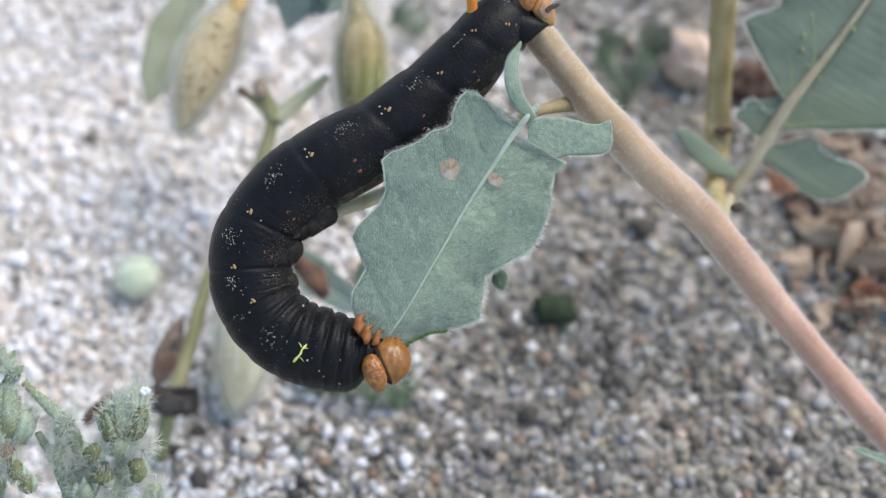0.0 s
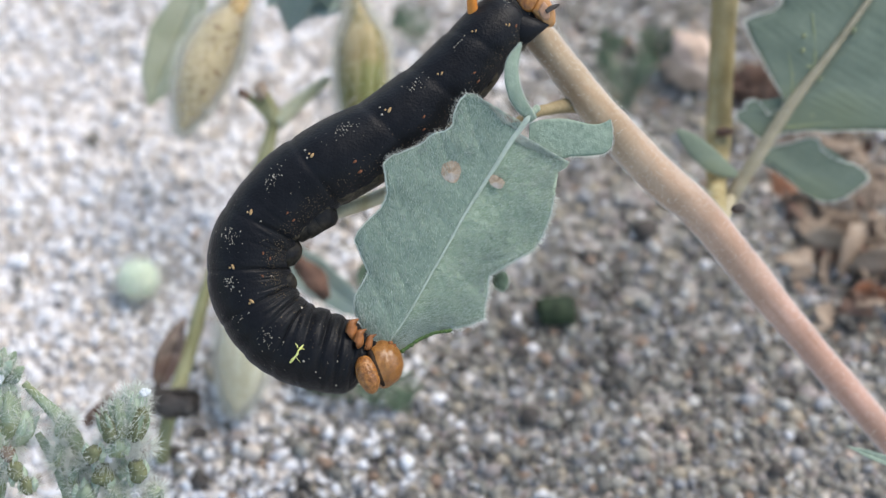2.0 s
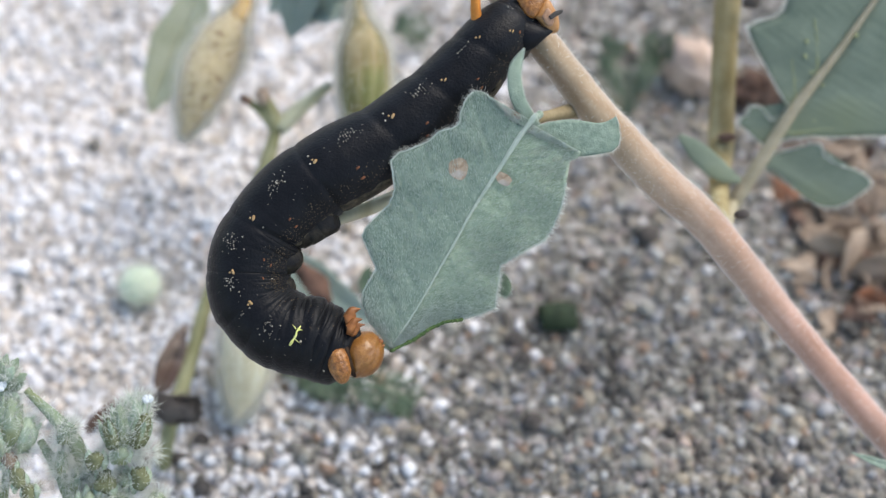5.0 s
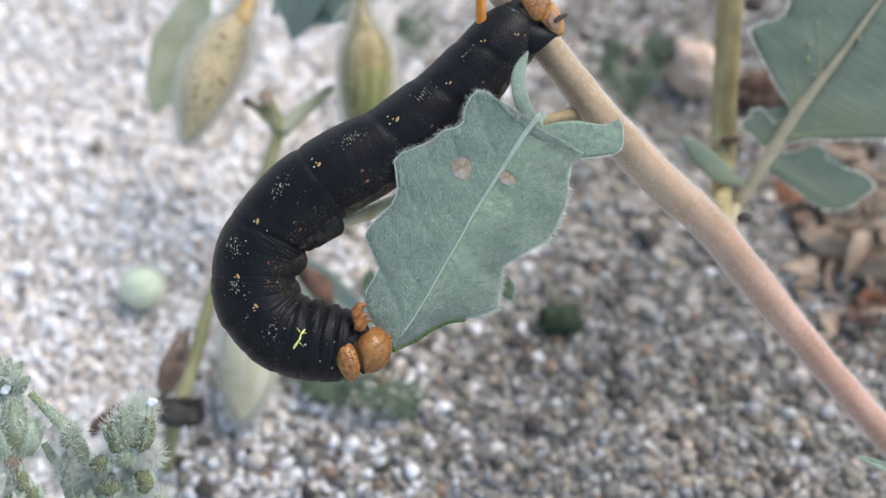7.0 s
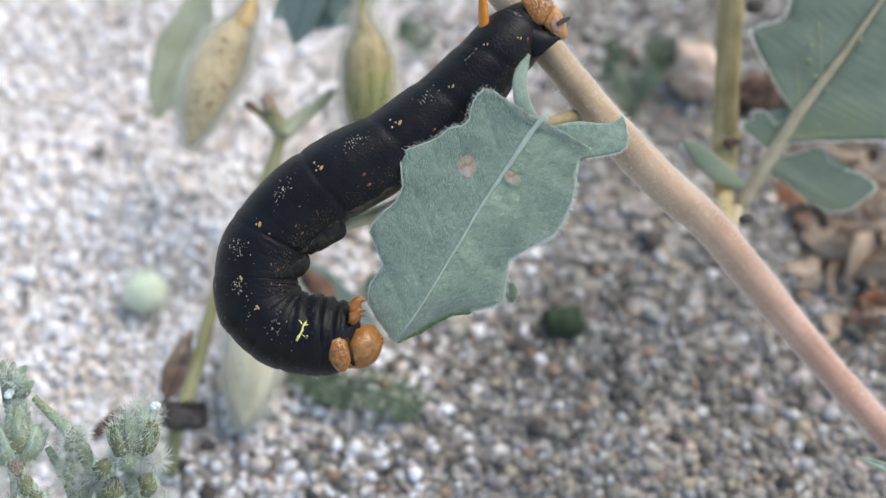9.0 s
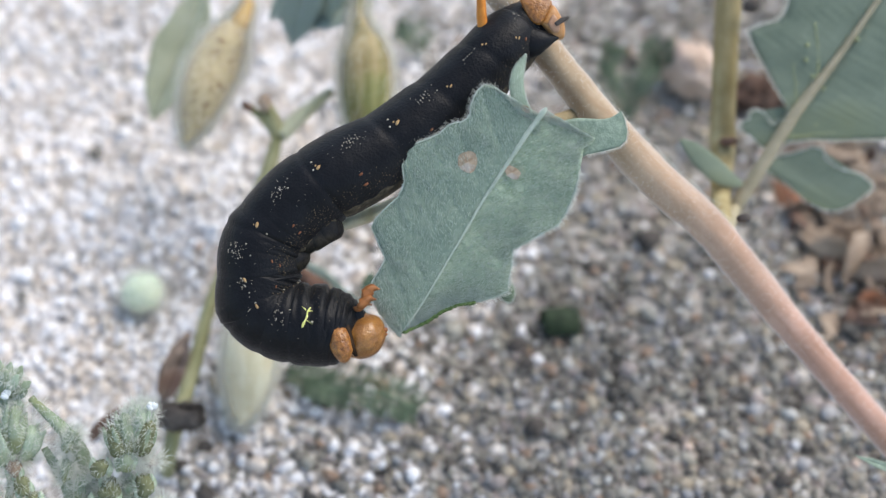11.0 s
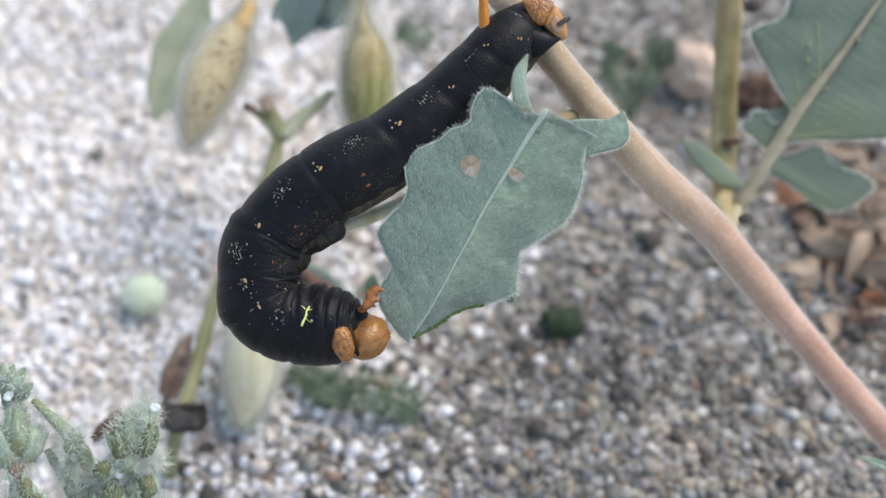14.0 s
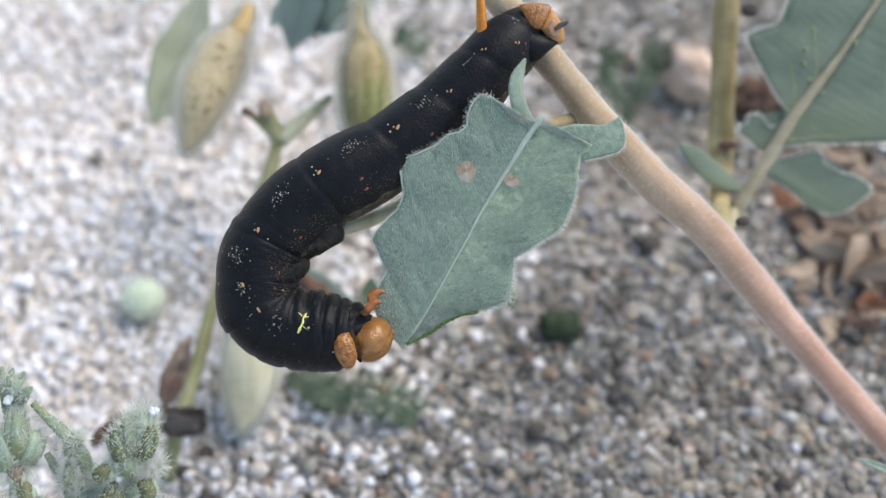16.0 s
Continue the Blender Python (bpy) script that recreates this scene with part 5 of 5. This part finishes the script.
def weed(name, spots, label, size=3.6):
    """A low feathery weed: thin stems with paired leaflets."""
    rnd = random.Random(len(spots))
    w = thing(name, spots[0], label, "weed")
    line = smooth_line(spots, 5)
    bm = bmesh.new()
    part("stem", tube(spots, [0.4] * len(spots), 8, 6), M_WEED, w)
    for k, (a, b) in enumerate(zip(line, line[1:])):
        t = (Vector(b) - Vector(a)).normalized()
        side = t.cross(Vector((0, -0.4, 0.9))).normalized()
        reach = size * (0.6 + 0.4 * math.sin(math.pi * (k + 0.5) / len(line)))
        for sgn in (1, -1):
            way = side * sgn + t * 0.6 + Vector((0, 0, rnd.uniform(-0.2, 0.4)))
            for f in (0.25, 0.5, 0.75, 1.0):
                for off in (-0.5, 0.5):
                    p = Vector(a) + way * reach * f + t * off * reach * 0.35 * (1.2 - f)
                    ball(bm, p, way + t * off, reach * rnd.uniform(0.25, 0.4), reach * 0.14, 7, 4, 0.3, p.x)
            spike(bm, a, way, reach * 1.2, 0.12)
    part("foliage", bm, M_WEED, w, kind="stuff")


weed("feathery_weed", [(-27.09, 113.53, 2.00), (-20.30, 110.16, 5.00), (-14.45, 109.13, 6.00), (-9.26, 107.79, 5.00), (-5.88, 107.05, 2.00)], "low feathery grey-green weed on sand", 3.6)
for w_line in ([(-30.6, 115.4, 3.0), (-26.8, 112.7, 5.0), (-23.0, 110.5, 5.0), (-18.2, 108.7, 4.0)],):
    weed("feathery_weed", w_line, "low feathery grey-green weed on sand", 3.2)
for w_line in ([(39.82, 178.75, 2.00), (37.49, 181.55, 8.00), (34.95, 186.10, 12.00)], [(40.58, 180.40, 2.00), (41.71, 182.28, 9.00), (44.64, 185.26, 12.00)], [(48.00, 192.32, 2.00), (46.06, 192.70, 7.00), (44.38, 193.94, 11.00)], [(48.63, 192.32, 2.00), (49.74, 191.83, 7.00), (51.39, 192.47, 9.00)], [(35.23, 192.32, 2.00), (36.81, 193.69, 6.00), (37.97, 195.21, 8.00)]):
    weed("feathery_weed", w_line, "small dull green weed on sand", 2.8)
weed("feathery_weed", [(-12.31, 204.87, 2.00), (-8.82, 201.44, 8.00), (-4.38, 199.21, 4.00)], "small dull green weed on sand")


# ---- what moves ----
TIMES = (0, 0.5, 1, 1.5, 2, 2.5, 3, 3.5, 4, 6.5, 7, 7.5, 8, 8.5, 9, 11.5, 12, 12.5, 13, 13.5, 14, 14.5, 15, 15.5, 16)
# how far marks of the body and leaf stray from their first place at those times: millimetres to the right and up
STRAY_TAIL = [0, 0.0, 0, 0.0, 0, 0.0, 0, 0.0, 0, 0.0, 0, 0.0, 0, 0.0, 0, 0.0, 0, 0.0, 0.3, -0.09, 0.3, -0.09, 0.3, -0.09, 0.35, -0.1, 0.4, -0.12, 0.5, -0.15, 0.7, -0.21, 0.7, -0.21, 0.7, -0.21, 0.7, -0.21, 0.7, -0.21, 0.75, -0.22, 0.75, -0.22, 0.75, -0.22, 0.75, -0.22, 0.75, -0.22]
STRAY_A = [0.0, -0.0, -0.04, -0.23, -0.07, -0.07, -0.04, -0.04, -0.16, 0.03, -0.09, 0.22, -0.33, 0.3, -0.4, 0.55, -0.33, 0.27, -0.39, 0.01, -0.35, -0.01, -0.35, -0.04, -0.48, 0.12, -0.37, 0.1, -0.33, 0.26, 0.03, 0.22, -0.12, 0.27, -0.17, 0.22, -0.28, 0.23, -0.16, 0.25, -0.21, 0.29, -0.17, 0.27, -0.13, 0.19, -0.3, 0.26, -0.15, 0.1]
STRAY_B = [0.0, -0.0, 0.08, -0.09, -0.06, 0.05, -0.04, -0.03, -0.27, 0.12, -0.2, 0.46, -0.68, 0.63, -0.75, 0.82, -0.69, 0.61, -0.51, 0.4, -0.46, 0.29, -0.59, 0.26, -0.73, 0.49, -0.74, 0.38, -0.47, 0.5, 0.59, 0.76, 0.34, 0.81, 0.28, 0.76, 0.17, 0.78, 0.42, 0.79, 0.34, 0.82, 0.27, 0.89, 0.18, 0.82, 0.12, 0.79, 0.14, 0.74]
STRAY_C = [0.0, -0.0, 0.12, -0.11, -0.08, -0.04, -0.09, -0.06, -0.25, 0.01, -0.39, 0.36, -0.82, 0.5, -0.91, 0.78, -0.92, 0.74, -0.88, 0.85, -0.77, 0.79, -0.85, 0.81, -1.0, 0.96, -1.04, 0.89, -0.96, 1.15, -0.35, 1.59, -0.54, 1.63, -0.53, 1.59, -0.61, 1.54, -0.42, 1.6, -0.5, 1.63, -0.54, 1.63, -0.57, 1.6, -0.6, 1.57, -0.53, 1.52]
STRAY_D = [0.0, -0.0, 0.11, -0.18, -0.07, -0.07, -0.11, -0.1, -0.17, 0.01, -0.43, 0.6, -0.72, 0.83, -0.81, 1.28, -0.86, 1.23, -0.93, 1.4, -0.8, 1.31, -0.82, 1.33, -0.95, 1.58, -1.0, 1.48, -1.09, 1.9, -0.98, 2.63, -1.06, 2.69, -1.0, 2.62, -1.05, 2.54, -0.94, 2.64, -1.0, 2.7, -1.01, 2.68, -0.98, 2.64, -1.0, 2.58, -0.91, 2.51]
STRAY_E = [0.0, -0.0, 0.21, -0.29, -0.04, -0.11, -0.19, -0.17, -0.45, 0.01, -0.9, 0.96, -1.49, 1.33, -1.44, 2.06, -1.33, 1.97, -1.62, 2.25, -1.42, 2.1, -1.52, 2.14, -1.7, 2.53, -1.72, 2.37, -1.61, 3.05, -0.71, 4.22, -1.05, 4.33, -1.08, 4.21, -1.34, 4.09, -1.15, 4.24, -1.13, 4.33, -1.19, 4.31, -1.15, 4.25, -1.45, 4.15, -1.35, 4.03]
STRAY_F = [0.0, -0.0, 0.24, -0.38, -0.05, -0.14, -0.22, -0.22, -0.52, 0.02, -1.03, 1.25, -1.71, 1.73, -1.65, 2.68, -1.52, 2.57, -1.86, 2.93, -1.62, 2.73, -1.73, 2.78, -1.95, 3.3, -1.96, 3.09, -1.84, 3.97, -0.81, 5.5, -1.2, 5.63, -1.23, 5.48, -1.53, 5.32, -1.32, 5.52, -1.29, 5.64, -1.36, 5.61, -1.32, 5.53, -1.66, 5.4, -1.54, 5.24]
STRAY_G = [0.0, -0.0, 0.28, 0.13, -0.18, 0.08, -0.27, -0.26, -0.43, -0.1, -1.07, 0.34, -1.79, 0.7, -2.01, 2.23, -2.15, 2.09, -2.33, 2.78, -2.0, 3.01, -2.06, 2.7, -2.38, 4.05, -2.49, 3.54, -2.73, 4.63, -2.44, 5.96, -2.65, 6.12, -2.51, 6.17, -2.62, 5.86, -2.36, 6.09, -2.5, 6.11, -2.53, 6.19, -2.46, 5.97, -2.49, 5.67, -2.27, 5.6]
STRAY_H = [0.0, -0.0, 0.44, 0.14, -0.3, 0.08, -0.44, -0.28, -0.69, -0.1, -1.71, 0.36, -2.86, 0.74, -3.22, 2.35, -3.44, 2.2, -3.73, 2.93, -3.21, 3.16, -3.3, 2.84, -3.81, 4.25, -3.99, 3.72, -4.37, 4.87, -3.91, 6.26, -4.24, 6.44, -4.02, 6.49, -4.19, 6.16, -3.77, 6.41, -4.0, 6.43, -4.05, 6.51, -3.93, 6.27, -3.99, 5.96, -3.63, 5.88]
STRAY_HEAD = [0.0, -0.0, 0.6, 0.38, -0.13, -0.16, -0.57, -0.5, -1.06, -0.45, -2.07, -0.14, -3.4, 0.34, -3.68, 1.64, -4.25, 1.49, -4.76, 1.87, -4.06, 2.5, -4.52, 2.11, -4.91, 3.35, -5.38, 2.81, -6.01, 3.43, -5.35, 4.73, -5.6, 4.43, -5.39, 4.84, -5.77, 4.64, -5.03, 4.88, -5.36, 4.64, -4.95, 4.72, -5.01, 4.85, -4.97, 4.2, -4.56, 4.84]
STRAY_COLLAR = [0.0, -0.0, 0.65, 0.13, -0.43, 0.08, -0.64, -0.26, -1.01, -0.1, -2.49, 0.34, -4.18, 0.7, -4.7, 2.23, -5.02, 2.09, -5.44, 2.78, -4.68, 3.01, -4.81, 2.7, -5.56, 4.05, -5.82, 3.54, -6.37, 4.63, -5.7, 5.96, -6.19, 6.12, -5.86, 6.17, -6.12, 5.86, -5.5, 6.09, -5.84, 6.11, -5.91, 6.19, -5.73, 5.97, -5.82, 5.67, -5.3, 5.6]
BENT = [-0.0, -0.07, -0.026, -0.041, 0.004, 0.232, 0.321, 0.498, 0.477, 0.545, 0.507, 0.517, 0.613, 0.573, 0.738, 1.022, 1.047, 1.019, 0.988, 1.026, 1.048, 1.042, 1.028, 1.004, 0.975]
ROLL = [0.0, 0.025, 0.009, 0.015, -0.001, -0.083, -0.116, -0.179, -0.172, -0.196, -0.183, -0.186, -0.221, -0.206, -0.266, -0.368, -0.377, -0.367, -0.356, -0.369, -0.377, -0.375, -0.37, -0.361, -0.351]
HEAD_TURN = [0.0, 0.041, -0.028, -0.041, -0.065, -0.16, -0.268, -0.301, -0.322, -0.349, -0.3, -0.308, -0.356, -0.373, -0.408, -0.365, -0.397, -0.376, -0.392, -0.353, -0.374, -0.379, -0.368, -0.373, -0.34]
LEAF_MOVE = [-0.0006, -0.0017, -0.0001, -0.0907, 0.025, 0.0007, 0.0137, -0.0799, 0.0064, -0.0203, -0.0901, 0.0107, 0.0767, -0.1704, 0.0084, 0.3888, 0.0769, 0.0041, 0.4565, 0.4779, 0.0062, 0.7675, 0.8534, -0.0005, 0.587, 0.7858, 0.0074, 0.6744, 1.4593, 0.0031, 0.5567, 1.4657, 0.0052, 0.6546, 1.4163, -0.006, 0.9234, 1.4609, -0.0327, 0.9179, 1.3158, -0.0323, 1.1488, 1.8769, -0.0205, 1.6126, 2.4899, -0.0059, 1.3987, 2.204, 0.0239, 1.3432, 2.0909, 0.01, 1.3108, 2.0894, 0.0062, 1.4173, 2.1802, 0.0103, 1.4636, 2.3633, 0.0219, 1.4063, 2.1344, 0.0248, 1.4085, 2.1029, 0.0155, 1.2422, 2.0558, 0.0158, 1.2235, 1.9992, 0.0138]
LEAF_TILT = [-0.0, -0.0, 0.003, 0.007, 0.011, 0.025, 0.03, 0.043, 0.048, 0.061, 0.057, 0.056, 0.061, 0.066, 0.077, 0.11, 0.11, 0.105, 0.102, 0.107, 0.112, 0.112, 0.11, 0.102, 0.103]
HALF_SLIDE = [0, 0, -0.1, -0.25, -0.4, -0.8, -0.9, -1.35, -1.45, -1.55, -1.35, -1.35, -1.5, -1.9, -2.1, -2.9, -2.95, -2.85, -2.8, -2.9, -3.0, -3.0, -2.95, -2.75, -2.75]


def chain(k, i):
    """The stray of ring k of the body at time i, drawn smoothly between the marked rings."""
    ks = [n[0] for n in NODES]
    out = []
    for axis in (0, 1):
        v = [n[1][2 * i + axis] for n in NODES]
        s = [0.0] * len(v)
        for j in range(1, len(v) - 1):
            s[j] = (v[j + 1] - v[j - 1]) / (ks[j + 1] - ks[j - 1])
        s[-1] = (v[-1] - v[-2]) / (ks[-1] - ks[-2])
        if k <= ks[0]:
            out.append(v[0])
            continue
        j = max(q for q in range(len(ks) - 1) if ks[q] <= k) if k < ks[-1] else len(ks) - 2
        h = ks[j + 1] - ks[j]
        u = min((k - ks[j]) / h, 1.6)
        if u > 1:
            out.append(v[-1] + s[-1] * h * (u - 1))
            continue
        out.append((2 * u ** 3 - 3 * u * u + 1) * v[j] + (u ** 3 - 2 * u * u + u) * h * s[j] + (3 * u * u - 2 * u ** 3) * v[j + 1] + (u ** 3 - u * u) * h * s[j + 1])
    late = min(max((k - 250) / 50, 0), 1) * BENT[i]
    return RIGHT * (out[0] + 0.1 * late) + UP * (out[1] - 0.32 * late)


NODES = [(40, STRAY_TAIL), (120, [0.0] * 50), (150, [0.0] * 50), (192, STRAY_A), (216, STRAY_B), (240, STRAY_C), (264, STRAY_D), (288, STRAY_E), (312, STRAY_F), (336, STRAY_G), (360, STRAY_H)]


def motions():
    last = len(LINE) - 1

    def spot(k, i):
        k = min(k, last)
        return Vector(LINE[k][:3]) + chain(k, i)

    def turn_at(k, i):
        k = min(k, last - 6)
        now, was = spot(k + 6, i) - spot(k - 6, i), spot(k + 6, 0) - spot(k - 6, 0)
        a = math.atan2(now.dot(UP), now.dot(RIGHT)) - math.atan2(was.dot(UP), was.dot(RIGHT))
        return (a + math.pi) % (2 * math.pi) - math.pi

    base = HOME[caterpillar]
    for seg, k in segments:
        t0 = (Vector(LINE[min(k + 4, last)][:3]) - Vector(LINE[max(k - 4, 0)][:3])).normalized()
        share = min(max((k - 216) / 80, 0), 1)
        walk(seg, [(t, Matrix.Translation((spot(k, i) - base) * MM) @ Matrix.Rotation(turn_at(k, i), 4, TOWARD) @ Matrix.Rotation(ROLL[i] * share, 4, t0)) for i, t in enumerate(TIMES)])
    walk(head, [(t, Matrix.Translation((HOME[head] + RIGHT * (STRAY_HEAD[2 * i] + 0.9 * BENT[i]) + UP * (STRAY_HEAD[2 * i + 1] + 0.35 * BENT[i]) - base) * MM) @ Matrix.Rotation(HEAD_TURN[i] - 0.6 * BENT[i], 4, TOWARD) @ Matrix.Rotation(0.3 * BENT[i], 4, UP)) for i, t in enumerate(TIMES)])
    for i_part, shift, turn, lift, drift in [(collar, STRAY_COLLAR, 0.3, 0.0, 0.2), (neck, STRAY_HEAD, 0.3, 1.9, 0.0)]:
        walk(i_part, [(t, Matrix.Translation((HOME[i_part] + RIGHT * (shift[2 * i] + drift * BENT[i]) + TOWARD * 1.3 * drift * BENT[i] + UP * (shift[2 * i + 1] + lift * BENT[i]) + RIGHT * 0.3 * lift * BENT[i] - base) * MM) @ Matrix.Rotation(turn * HEAD_TURN[i], 4, TOWARD)) for i, t in enumerate(TIMES)])
    for leg, far in zip(legs, (5.8, 4.4, 2.7)):
        walk(leg, [(t, Matrix.Translation((HOME[leg] + RIGHT * (STRAY_HEAD[2 * i] + far * BENT[i]) + UP * (STRAY_HEAD[2 * i + 1] + 1.5 * BENT[i]) - base) * MM) @ Matrix.Rotation(-0.75 * BENT[i], 4, TOWARD)) for i, t in enumerate(TIMES)])
    # the leaf's two halves slide and turn a little against each other while its tip is chewed
    rows, second = [], []
    along = (Vector((-6.32, 86.65, 58.58)) - Vector((11.12, 108.35, 78.66))).normalized()
    aside = (TOWARD - along * TOWARD.dot(along)).normalized().cross(along)
    for i, t in enumerate(TIMES):
        a, b, c = LEAF_MOVE[3 * i:3 * i + 3]
        m = Matrix.Translation((RIGHT * a + UP * b) * MM) @ Matrix.Rotation(c, 4, TOWARD) @ Matrix.Rotation(LEAF_TILT[i], 4, aside)
        rows.append((t, Matrix.Translation((HOME[leaf] - HOME[plant]) * MM) @ m))
        second.append((t, Matrix.Translation(along * HALF_SLIDE[i] * MM)))
    walk(leaf, rows)
    walk(leaf_half, second)
    most = min(HALF_SLIDE)
    walk(ear_lobe, [(t, Matrix.Translation((HOME[ear_lobe] - HOME[leaf] - (RIGHT * LEAF_MOVE[3 * i] + UP * LEAF_MOVE[3 * i + 1]) * 0.45 - UP * 1.0 * HALF_SLIDE[i] / most) * MM) @ Matrix.Rotation(0.2 * HALF_SLIDE[i] / most - LEAF_MOVE[3 * i + 2], 4, TOWARD)) for i, t in enumerate(TIMES)])


motions()
